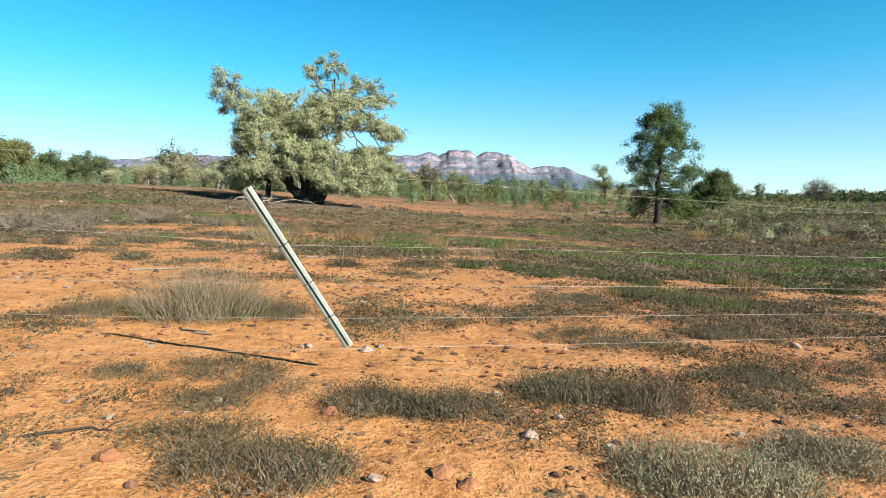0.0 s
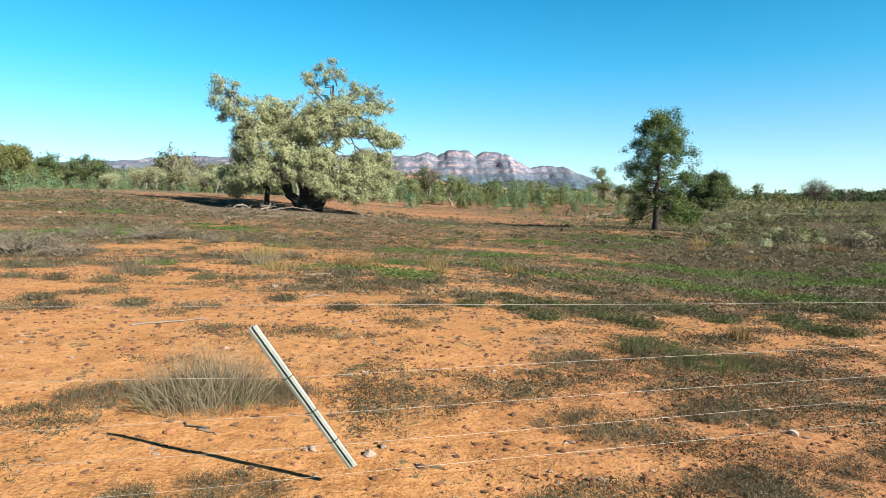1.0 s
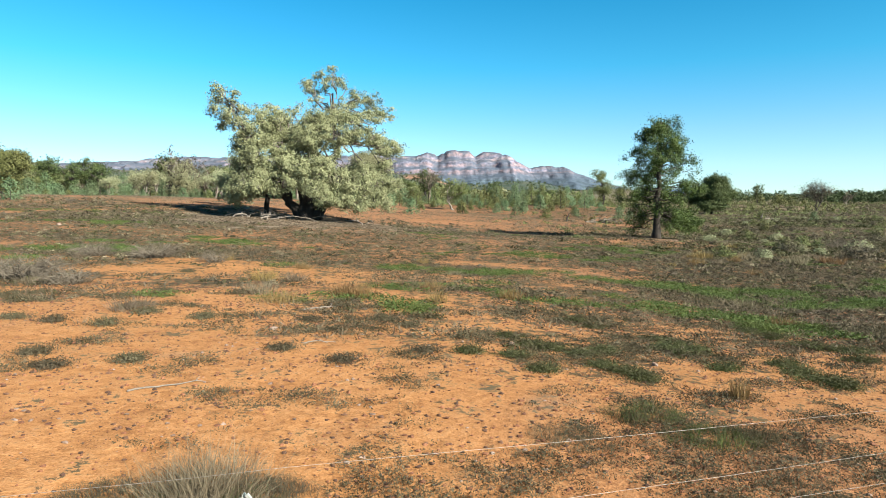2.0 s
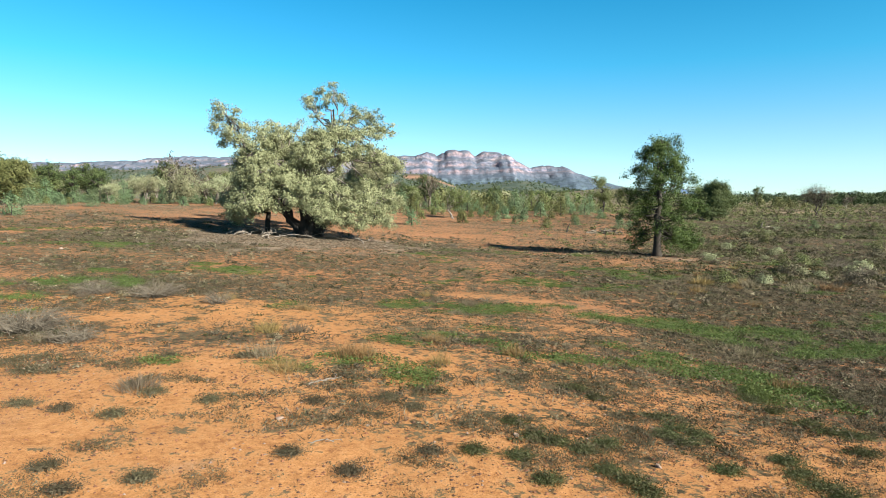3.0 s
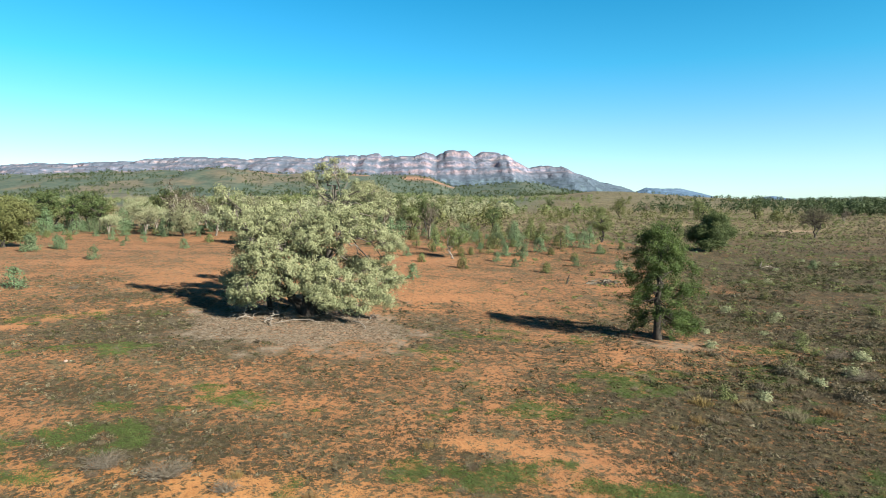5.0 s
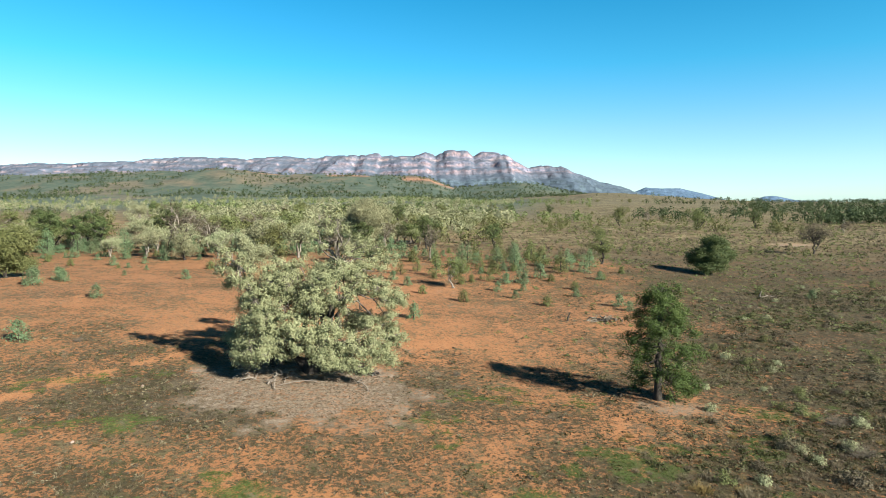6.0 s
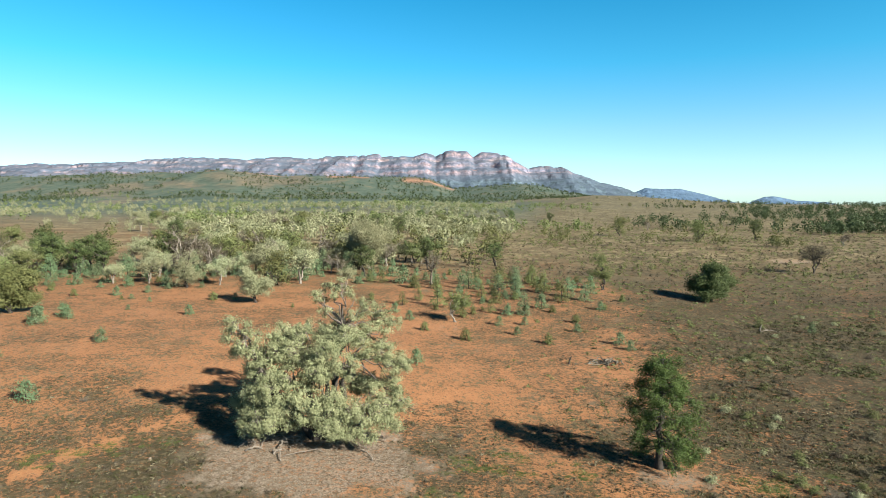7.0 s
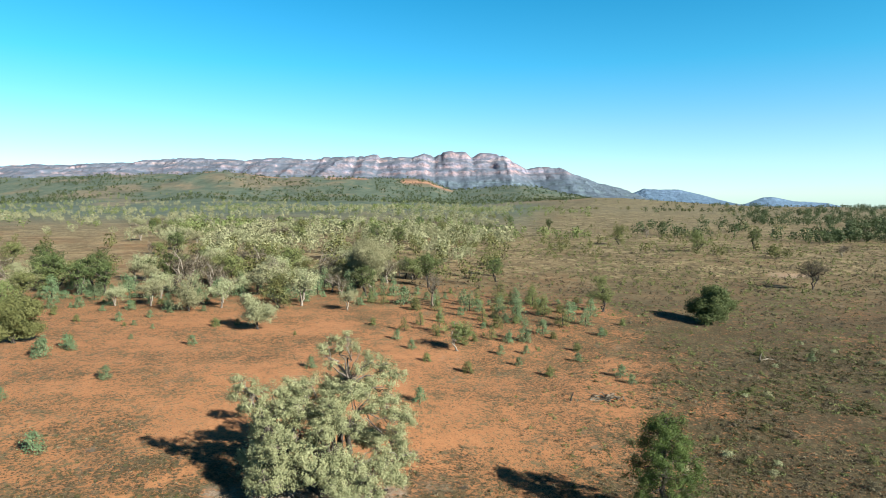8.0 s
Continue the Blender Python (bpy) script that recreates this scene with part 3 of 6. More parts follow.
# ---- the far range ----
def rock_material(name, layers, scrub):
    m, n, l, p = material(name)
    tex = n.new("ShaderNodeTexCoord")
    warp = noise_node(n, l, 0.004, 5, 0.6, tex.outputs["Object"])
    xyz = n.new("ShaderNodeSeparateXYZ")
    l.new(tex.outputs["Object"], xyz.inputs[0])
    level = sums(n, l, "ADD", sums(n, l, "DIVIDE", xyz.outputs["Z"], 330), sums(n, l, "MULTIPLY", sums(n, l, "SUBTRACT", warp.outputs["Fac"], 0.5), 0.3))
    r = ramp(n, layers)
    l.new(level, r.inputs["Fac"])
    fine = noise_node(n, l, 0.035, 6, 0.7, tex.outputs["Object"])
    flat, tall = n.new("ShaderNodeMapping"), n.new("ShaderNodeMapping")
    flat.inputs["Scale"].default_value, tall.inputs["Scale"].default_value = (0.004, 0.004, 0.075), (0.03, 0.03, 0.005)
    l.new(tex.outputs["Object"], flat.inputs["Vector"])
    l.new(tex.outputs["Object"], tall.inputs["Vector"])
    strata, cracks = noise_node(n, l, 1.0, 6, 0.7, flat.outputs["Vector"]), noise_node(n, l, 1.0, 5, 0.65, tall.outputs["Vector"])

    def sharp(node, gain):
        return sums(n, l, "ADD", sums(n, l, "MULTIPLY", sums(n, l, "SUBTRACT", node.outputs["Fac"], 0.5), gain), 0.5, True)

    col = mixed(n, l, 0.38, r.outputs["Color"], sharp(strata, 2.6), "OVERLAY")
    col = mixed(n, l, 0.1, col, sharp(cracks, 2.0), "OVERLAY")
    col = mixed(n, l, 0.6, col, sharp(fine, 2.8), "OVERLAY")
    geo = n.new("ShaderNodeNewGeometry")
    nz = n.new("ShaderNodeSeparateXYZ")
    l.new(geo.outputs["Normal"], nz.inputs[0])
    spots = noise_node(n, l, 0.016, 7, 0.7, tex.outputs["Object"])
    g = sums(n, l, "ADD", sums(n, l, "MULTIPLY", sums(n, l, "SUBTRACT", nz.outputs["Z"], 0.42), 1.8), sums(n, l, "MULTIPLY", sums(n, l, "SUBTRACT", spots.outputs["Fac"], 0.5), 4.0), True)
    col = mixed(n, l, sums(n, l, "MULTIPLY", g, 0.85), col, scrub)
    l.new(col, p.inputs["Base Color"])
    p.inputs["Roughness"].default_value = 1.0
    p.inputs["Specular IOR Level"].default_value = 0.05
    bumped(n, l, p, fine.outputs["Fac"], 0.9, 16)
    return m


SKY_X = [-4200, -3500, -2980, -2788, -2598, -2214, -1830, -1561, -1332, -1062, -832, -774, -485, -447, -416, -393, -331, -177, -100, -23, 35, 92, 189, 227, 285, 362, 459, 537, 595, 711, 827, 905, 1022, 1100, 1237, 1304, 1420]
SKY_Z = [200, 215, 228, 246, 238, 252, 278, 281, 265, 284, 268, 287, 290, 301, 301, 278, 285, 281, 308, 285, 315, 323, 315, 284, 311, 307, 283, 237, 203, 218, 210, 167, 132, 101, 66, 19, -25]


def build_range(name, label, knots_x, knots_z, dist, across, mat, cliff, cols, foot=-20.0):
    """A range whose crest follows the knots: gullied spurs below, broken cliff bands above."""
    x = np.linspace(knots_x[0], knots_x[-1], cols)
    crest = np.interp(x, knots_x, knots_z) + (fbm(x / 40, 0 * x, 4, 51) - 0.5) * 9 * min(1, cliff * 2)
    s = np.concatenate([np.linspace(0, 1, 70), np.linspace(1.06, 1.8, 8)])
    X, S = np.meshgrid(x, s, indexing="ij")
    C = np.repeat(crest[:, None], len(s), 1)
    T = np.clip(S, 0, 1)
    # three cliff bands of uneven height, with ledges between them
    bands = 0 * S
    for level, tall, seed in ((0.36, 0.07, 65), (0.52, 0.12, 61), (0.64, 0.1, 66), (0.76, 0.13, 62), (0.9, 0.12, 63)):
        at = level + 0.07 * (fbm(X / 240, 0 * X, 3, seed) - 0.5)
        high = tall * (0.35 + 1.1 * fbm(X / 130, 0 * X, 3, seed + 9))
        bands = bands + high * smooth(at - 0.012, at + 0.012, T)
    whole = bands[:, 69:70]
    plain = T ** (1.15 - 0.25 * smooth(-400, 0, -X - 300))
    sheer = cliff * (0.4 + 0.7 * smooth(-700, -100, X)) * (0.6 + 0.8 * fbm(X / 170, 0 * X, 3, 57))
    zr = sheer * (bands + (1 - whole) * plain) + (1 - sheer) * plain
    zr = np.where(S > 1, 1 - (S - 1) ** 2 * 1.2, zr)
    W = X + 50 * (fbm(X / 260, S * 0.8, 3, 58) - 0.5)
    rug = min(1.0, cliff * 1.2)
    tall = np.clip((C - foot) / 310, 0, 1) ** 1.5

    def crests(u, v, seed):
        return 1 - np.abs(2 * fbm(u, v, 3, seed) - 1)

    lean = 4 * (fbm(X / 380, 0 * X, 2, 67) - 0.5)
    # spurs run down from the cliffs, buttresses and clefts break the cliffs
    spur = crests(W / 300 + 0.5 * S * lean, 0.3 * S, 53) - 0.72
    rib = crests(W / 95 + 1.6 * S * lean, 1.1 * S, 56) - 0.72
    # each cliff band breaks into blocks of its own
    tier = smooth(0.5, 0.54, T) + smooth(0.68, 0.72, T) + smooth(0.86, 0.9, T)
    butt = np.abs(2 * vnoise(X / 58 + 0.5 * fbm(X / 170, 0 * X, 2, 59), 1.7 * tier, 54) - 1)
    rib = rib * (1 - 0.75 * smooth(0.45, 0.6, T))
    grow = smooth(0.0, 0.3, T) * (1 - 0.55 * smooth(0.8, 1.0, T))
    high = smooth(0.42, 0.56, T) * rug
    z = foot + (C - foot) * np.clip(zr, -0.2, 1) * (1 + 0.35 * grow * spur * (1 - T ** 3))
    y = dist - across * (1 - S) - grow * tall * rug * (125 * spur + 55 * rib) - tall * high * 24 * (butt - 0.5) + 7 * (fbm(X / 30, S * 12, 3, 55) - 0.5)
    z = z - 7 * high * smooth(0.35, 0.0, butt) * smooth(0.9, 1.0, T)
    n, k = len(x), len(s)
    i, j = np.arange(n - 1)[:, None] * k, np.arange(k - 1)
    quads = np.stack([i + j, i + k + j, i + k + j + 1, i + j + 1], -1).reshape(-1, 4)
    me = mesh_of(name, np.stack([X, y, z], -1), quads, None, True)
    me.materials.append(mat)
    return tagged(new(name, me), label, "mountain", kind="structure")


# rock bands and scrub tinted blue: distance haze put into the base colours
HAZED_ROCK = rock_material("hazed_range_rock", [(0.0, (0.0504, 0.0765, 0.0867)), (0.3, (0.063, 0.09, 0.1122)), (0.42, (0.1008, 0.108, 0.1377)), (0.5, (0.2016, 0.1485, 0.1581)), (0.56, (0.1218, 0.135, 0.1887)), (0.63, (0.2184, 0.1665, 0.1785)),
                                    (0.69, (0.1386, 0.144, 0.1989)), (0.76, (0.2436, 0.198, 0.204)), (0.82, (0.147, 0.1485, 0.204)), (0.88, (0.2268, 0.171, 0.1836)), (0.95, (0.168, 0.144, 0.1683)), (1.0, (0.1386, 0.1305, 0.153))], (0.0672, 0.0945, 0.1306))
# the far hills' blue is air haze painted as rock colour
HAZED_HILL_ROCK = rock_material("hazed_hill_rock", [(0.0, (0.0722, 0.1197, 0.1915)), (0.5, (0.1011, 0.1436, 0.2189)), (1.0, (0.1444, 0.1756, 0.2462))], (0.0614, 0.1037, 0.1596))
build_range("mountain_range", "long rocky range with banded red and grey cliffs", SKY_X, SKY_Z, 4200, 900, HAZED_ROCK, 0.9, 800)
build_range("far_hill", "low haze-blue distant rocky hills", [1330, 1398, 1513, 1618, 1764, 1932, 2067, 2200], [-30, 19, 68, 60, 59, 22, -16, -50], 4500, 250, HAZED_HILL_ROCK, 0.3, 110, -60)
build_range("far_hill", "small haze-blue distant hill on the plain", [2300, 2392, 2500, 2560, 2640, 2740, 2850, 3000, 3120], [-70, -45, -2, 2, -10, -32, -38, -46, -75], 4700, 150, HAZED_HILL_ROCK, 0.2, 90, -110)


# ---- the wire fence ----
def build_fence():
    fence = thing("wire_fence", "slack five-wire fence of plain galvanised wire", "fence", -2.9, 1.46)
    o = np.array(fence.location)
    # plan of the line and the heights of its five wires: post, free stretch, dropper, free stretch, post
    plan = np.array([(-2.9, 1.46), (-1.22, 2.2), (-0.23, 2.58), (3.1, 3.78), (6.4, 4.97)])
    levels = [(1.04, 0.96, 0.9, 0.7, 0.51), (0.8, 0.69, 0.595, 0.434, 0.26), (0.63, 0.505, 0.43, 0.24, 0.07), (0.48, 0.375, 0.285, 0.085, -0.1), (0.32, 0.225, 0.15, -0.06, -0.24)]
    for zs in levels:
        s = np.linspace(0, 4, 61)
        p = np.stack([np.interp(s, range(5), plan[:, 0]), np.interp(s, range(5), plan[:, 1]), np.interp(s, range(5), zs)], -1)
        p[:, 2] -= 0.002 * np.sin(7 * s + zs[0] * 9)
        part("wire", Shape().tube(p - o, 0.0008, 5), WIRE, fence)
    for x, y in ((-2.9, 1.46), (6.4, 4.97)):
        zb = float(ground_z(x, y))
        sh = Shape()
        for k in range(3):
            a = k * 2 * math.pi / 3 + 0.4
            d, w = np.array([math.cos(a), math.sin(a), 0]), np.array([-math.sin(a), math.cos(a), 0])
            b = np.array([x, y, zb - 0.4]) - o
            c = [b + d * u + w * v + np.array([0, 0, h]) for h in (0, 1.5) for u, v in ((0, -0.004), (0.034, -0.004), (0.034, 0.004), (0, 0.004))]
            sh.add(c, [(0, 1, 2, 3), (7, 6, 5, 4), (0, 4, 5, 1), (1, 5, 6, 2), (2, 6, 7, 3), (3, 7, 4, 0)])
        part("post", sh, GALVANISED, fence, "steel star picket")
    # the dropper hangs aslant on three wires, a folded channel
    foot, top = np.array([-0.024, 2.74, 0.129]), np.array([-0.386, 2.49, 0.828])
    axis = (top - foot) / np.linalg.norm(top - foot)
    side = np.cross(axis, [0.0, 1.0, 0.0])
    side /= np.linalg.norm(side)
    out = np.cross(side, axis)
    prof = [(-0.0215, 0.0), (-0.018, -0.004), (-0.006, -0.007), (-0.002, 0.014), (0.004, 0.014), (0.007, -0.007), (0.018, -0.004), (0.0215, 0.0),
            (0.0215, 0.002), (0.0175, -0.002), (0.0085, -0.0045), (0.0055, 0.0165), (-0.0035, 0.0165), (-0.0075, -0.0045), (-0.0175, -0.002), (-0.0215, 0.002)]
    k = len(prof)
    v, q = [], []
    for e, c in enumerate((foot, top)):
        v += [c + side * a + out * b - o for a, b in prof]
    q = [(j, (j + 1) % k, k + (j + 1) % k, k + j) for j in range(k)]
    half = k // 2
    for e in (0, k):
        for j in range(half - 1):
            q.append((e + j, e + j + 1, e + k - 2 - j, e + k - 1 - j))
    dropper = part("dropper", Shape().add(v, q), GALVANISED, fence, "leaning galvanised steel fence dropper")
    for f in (0.33, 0.57, 0.79):
        c = top + (foot - top) * f - o
        th = np.linspace(0, 2 * np.pi, 13)
        loop = c + np.cos(th)[:, None] * side * 0.024 + np.sin(th)[:, None] * out * 0.012
        part("tie", Shape().tube(loop, 0.0022, 5), BARK, dropper, "dark wire tie")


build_fence()


# ---- trees ----
def curve(a, b, rng, n=7, wander=0.12, rise=0.0):
    """A crooked way from a to b."""
    a, b = np.asarray(a, float), np.asarray(b, float)
    t = np.linspace(0, 1, n)[:, None]
    length = np.linalg.norm(b - a)
    bend = rng.normal(size=(n, 3)) * wander * length * np.sin(np.pi * t) * 0.5 + np.array([0, 0, rise * length]) * np.sin(np.pi * t)
    return a + (b - a) * t + bend


def sub_places(clumps, per, rng, hollow=0.45):
    """Places for sprays of leaves, mostly in the outer part of each clump (x, y, z, radius[, flatness])."""
    out = []
    for c in clumps:
        n = max(3, int(per * c[3] ** 2 * (c[5] if len(c) > 5 else 1)))
        d = rng.normal(size=(n, 3))
        d /= np.linalg.norm(d, axis=1)[:, None]
        r = hollow + (1 - hollow) * rng.uniform(0, 1, n) ** 0.6
        flat = c[4] if len(c) > 4 else 0.8
        out.append(np.array(c[:3]) + d * (r * c[3])[:, None] * np.array([1, 1, flat]))
    return out


def tree(name, label, category, x, y, seed, stems, clumps, per, leaves_each, spray, leaf, leaf_mat, bark, group="", hang=0.2, twig=0.02, sides=6, bare=0.0, hollow=0.45, twigs=12, limb=0.05, limb_bark=None):
    """stems: (x, y, x2, y2, z2, radius) from the ground to a fork; every clump grows from the nearest fork."""
    rng = np.random.default_rng(seed)
    t = thing(name, label, category, x, y, group=group)
    wood, green = Shape(), Shape()
    arms = Shape() if limb_bark else wood
    forks = []
    for sx, sy, fx, fy, fz, r in stems:
        p = curve((sx, sy, -0.15), (fx, fy, fz), rng, 7, 0.10)
        wood.tube(p, np.interp(np.linspace(0, 1, 7), [0, 0.12, 1], [r * 1.5, r * 1.05, r * 0.7]), sides + 2)
        forks.append((np.array([fx, fy, fz]), r))
    for c, subs in zip(clumps, sub_places(clumps, per, rng, hollow)):
        c0 = np.array(c[:3])
        f, r = min(forks, key=lambda k: np.linalg.norm((k[0] - c0) * (1, 1, 0.6)) - k[1])
        reach = max(np.linalg.norm(c0 - f), 0.2)
        r0 = min(r * 0.62, limb * reach + 0.02)
        nseg = 7 if twigs > 6 else 4
        lean = twigs <= 6
        arms.tube(curve(f, c0, rng, nseg, 0.16, 0.06), np.linspace(r0, r0 * 0.25, nseg), 4 if lean else sides)
        for s in subs[:: max(1, len(subs) // twigs)]:
            k = 3 if lean else 4
            arms.tube(curve(c0 + (f - c0) * 0.2 * rng.uniform(), s, rng, k, 0.2), np.linspace(r0 * 0.32, twig * 0.4, k), k, False)
        keep = subs[rng.uniform(size=len(subs)) >= bare]
        if len(keep):
            at = np.repeat(keep, leaves_each, 0) + rng.normal(size=(len(keep) * leaves_each, 3)) * spray * np.array([1, 1, 0.7])
            mid = np.repeat(keep, leaves_each, 0)
            out = (at - mid) / spray * 0.45 + (mid - c0) / c[3] * 0.75 + np.array([0, 0, 0.15])
            green.leaves(at, leaf[0], leaf[1], rng, 0.2, hang, twigs <= 8, out, 0.36)
    part("trunk", wood, bark, t, shade_smooth=True)
    if limb_bark:
        part("branchwork", arms, limb_bark, t, "pale grey limbs and twigs", True)
    if green.n:
        part("crown", green, leaf_mat, t)
    return t


def place(ob, x, y, s=1.0, turn=0.0):
    return copy_thing(ob, Matrix.LocRotScale((x, y, float(ground_z(x, y))), Euler((0, 0, turn)), (s, s, s)))


def build_gum():
    # lobes of the crown, from the base: across, away, up, radius
    clumps = [(-6.0, -1.6, 9.9, 1.1), (-5.6, -1.8, 8.9, 1.2), (-4.9, -1.4, 7.7, 1.4), (-3.9, -2.4, 6.7, 1.5), (-5.2, -0.6, 6.2, 1.2), (-5.4, -0.2, 4.7, 1.2), (-4.6, -2.6, 4.7, 1.4), (-3.0, -3.2, 5.2, 1.5),
              (-6.3, 0.4, 3.2, 1.1), (-5.2, -2.2, 2.6, 1.2), (-3.6, 2.0, 8.2, 1.2), (-1.9, 1.5, 8.7, 1.0), (-2.0, 0.2, 7.6, 1.4), (-1.7, -2.4, 6.0, 1.5), (-0.3, 3.8, 11.2, 0.8), (0.8, 3.8, 11.9, 0.8), (1.8, 3.6, 12.3, 0.9),
              (2.8, 4.0, 11.9, 0.75), (3.6, 4.0, 11.1, 0.7), (0.3, 3.4, 10.3, 0.75), (2.9, 3.4, 10.0, 1.0), (4.0, 4.0, 10.6, 1.2), (5.0, 4.2, 9.6, 1.2), (4.1, 3.4, 8.6, 1.3), (5.7, 3.6, 8.6, 0.9), (5.6, 1.8, 7.0, 1.3), (4.2, 1.6, 7.1, 1.2),
              (6.3, 0.8, 6.0, 1.0), (6.6, 1.4, 4.4, 1.0), (1.0, -0.8, 7.6, 1.6), (2.2, 0.2, 8.8, 1.3), (0.0, -1.4, 5.6, 1.5), (1.6, -2.8, 4.6, 1.5), (1.2, -3.2, 3.0, 1.4), (3.0, -2.6, 3.4, 1.5), (4.4, -2.4, 2.6, 1.5), (5.6, -1.4, 2.9, 1.3),
              (5.9, -0.4, 1.6, 1.2), (3.4, -2.9, 1.5, 1.2), (6.7, 0.4, 2.6, 1.0), (-3.0, 3.8, 6.0, 1.6), (-0.2, 4.4, 4.6, 1.6), (-4.2, 2.6, 4.4, 1.5), (3.6, 3.4, 3.6, 1.4),
              (-1.0, -3.6, 4.2, 1.4), (0.4, -2.6, 6.6, 1.5), (-3.0, -1.2, 8.0, 1.3), (2.6, -1.8, 7.0, 1.4), (-6.6, -1.0, 8.0, 0.9), (6.9, -0.6, 1.2, 0.9), (-4.2, -3.4, 2.0, 1.1), (-3.4, -4.0, 3.0, 1.2), (-5.0, -2.6, 3.4, 1.1), (6.6, 2.4, 6.0, 1.2), (6.2, 2.2, 3.0, 1.3), (2.2, -3.4, 1.5, 1.0), (4.6, -3.0, 1.2, 1.1), (1.4, -3.9, 2.4, 0.9), (-2.6, -3.6, 3.4, 1.1), (-5.4, -1.6, 1.7, 0.9), (2.9, -1.4, 2.2, 1.2), (-3.0, -2.4, 3.0, 1.0), (0.6, 1.8, 8.1, 1.4), (2.6, 1.8, 9.0, 1.1), (6.5, 3.8, 9.3, 0.9), (7.3, 1.5, 6.0, 0.9), (7.5, 0.4, 3.2, 0.9), (5.3, 3.2, 10.5, 0.9), (-2.8, 0.6, 6.6, 1.4), (-0.6, -1.0, 7.0, 1.2), (-4.4, 0.8, 7.2, 1.2), (1.4, 4.4, 9.2, 1.1), (3.7, 1.2, 8.3, 1.2), (-0.6, 4.8, 7.0, 1.4), (5.4, 4.4, 7.0, 1.2),
              (-4.0, 0.6, 9.0, 1.0), (-2.8, 1.6, 9.4, 0.9), (-1.4, 2.0, 9.5, 0.8), (-5.0, -0.4, 9.2, 0.9), (-7.1, -1.6, 10.0, 0.8), (-6.6, -1.6, 10.6, 0.7), (-7.0, -1.2, 9.0, 0.8), (-0.3, 3.8, 12.2, 0.7), (0.6, 3.8, 12.8, 0.7), (-0.7, 3.8, 11.6, 0.7), (1.8, 3.6, 13.0, 0.6), (-6.4, -0.4, 2.0, 1.0), (-6.8, 0.2, 3.0, 0.9), (-0.9, -2.6, 4.8, 1.2), (4.9, 0.4, 3.8, 1.3), (5.0, 1.0, 1.9, 1.3), (-4.4, 1.4, 2.6, 1.2), (-1.6, -3.4, 4.3, 1.0), (0.4, -3.8, 4.2, 1.1), (-2.6, -3.4, 4.0, 0.9), (1.8, -3.6, 3.6, 0.9), (0.9, -1.8, 8.4, 1.0), (2.9, -0.6, 6.0, 1.1), (-1.8, -1.2, 8.2, 1.0), (3.4, 3.2, 3.9, 1.3), (4.8, 3.4, 4.0, 1.2), (2.4, 4.0, 3.6, 1.3), (-0.4, 0.4, 6.6, 1.2), (0.8, 0.2, 5.8, 1.2), (-2.2, 3.0, 7.4, 1.3), (0.6, 3.4, 8.4, 1.1), (-0.6, -3.6, 2.9, 0.8), (0.8, -3.8, 2.8, 0.8), (-1.8, -3.4, 2.6, 0.8), (2.2, -3.6, 2.4, 0.8),
              (-2.2, 3.8, 8.2, 1.3), (-0.6, 4.6, 8.6, 1.2), (-3.8, 3.4, 7.4, 1.3), (1.0, 5.0, 8.0, 1.3), (2.8, 5.0, 7.6, 1.3), (-5.0, 1.6, 6.0, 1.3), (-1.6, 4.4, 6.0, 1.4), (-5.0, -3.2, 2.3, 1.0), (-4.0, -4.2, 2.7, 1.0), (-2.8, -4.6, 2.6, 0.9)]
    stems = [(0, 0, 0.6, 0.2, 3.2, 0.55), (-0.4, 0.1, -2.0, -0.5, 3.3, 0.42), (0.7, -0.2, 2.4, -0.6, 2.4, 0.42), (0.3, 0.5, 1.4, 2.0, 5.4, 0.42), (-3.6, 0.8, -3.9, 0.6, 3.8, 0.24), (-0.2, -0.5, -1.0, 1.8, 5.0, 0.34), (0.7, 0.3, 2.7, 1.4, 6.6, 0.3), (0.4, 0.2, 1.9, 3.2, 9.0, 0.2), (-0.5, 0, -4.6, -1.2, 6.6, 0.24)]
    # the top is thin, with its limbs in sight
    clumps = [(c[0], c[1], c[2], c[3] * 0.92, 0.8, 0.7 if c[2] > 8.4 else 1.0) for c in clumps]
    return tree("gum_tree", "big spreading gum tree with silvery leaves and dark stems", "tree", -11.0, 52.0, 7, stems, clumps, 15, 66, 0.22, (0.2, 0.088), GUM_LEAF, BARK, hang=0.5, twig=0.03, sides=6, bare=0.04, hollow=0.4, limb=0.018, limb_bark=GUM_LIMB)


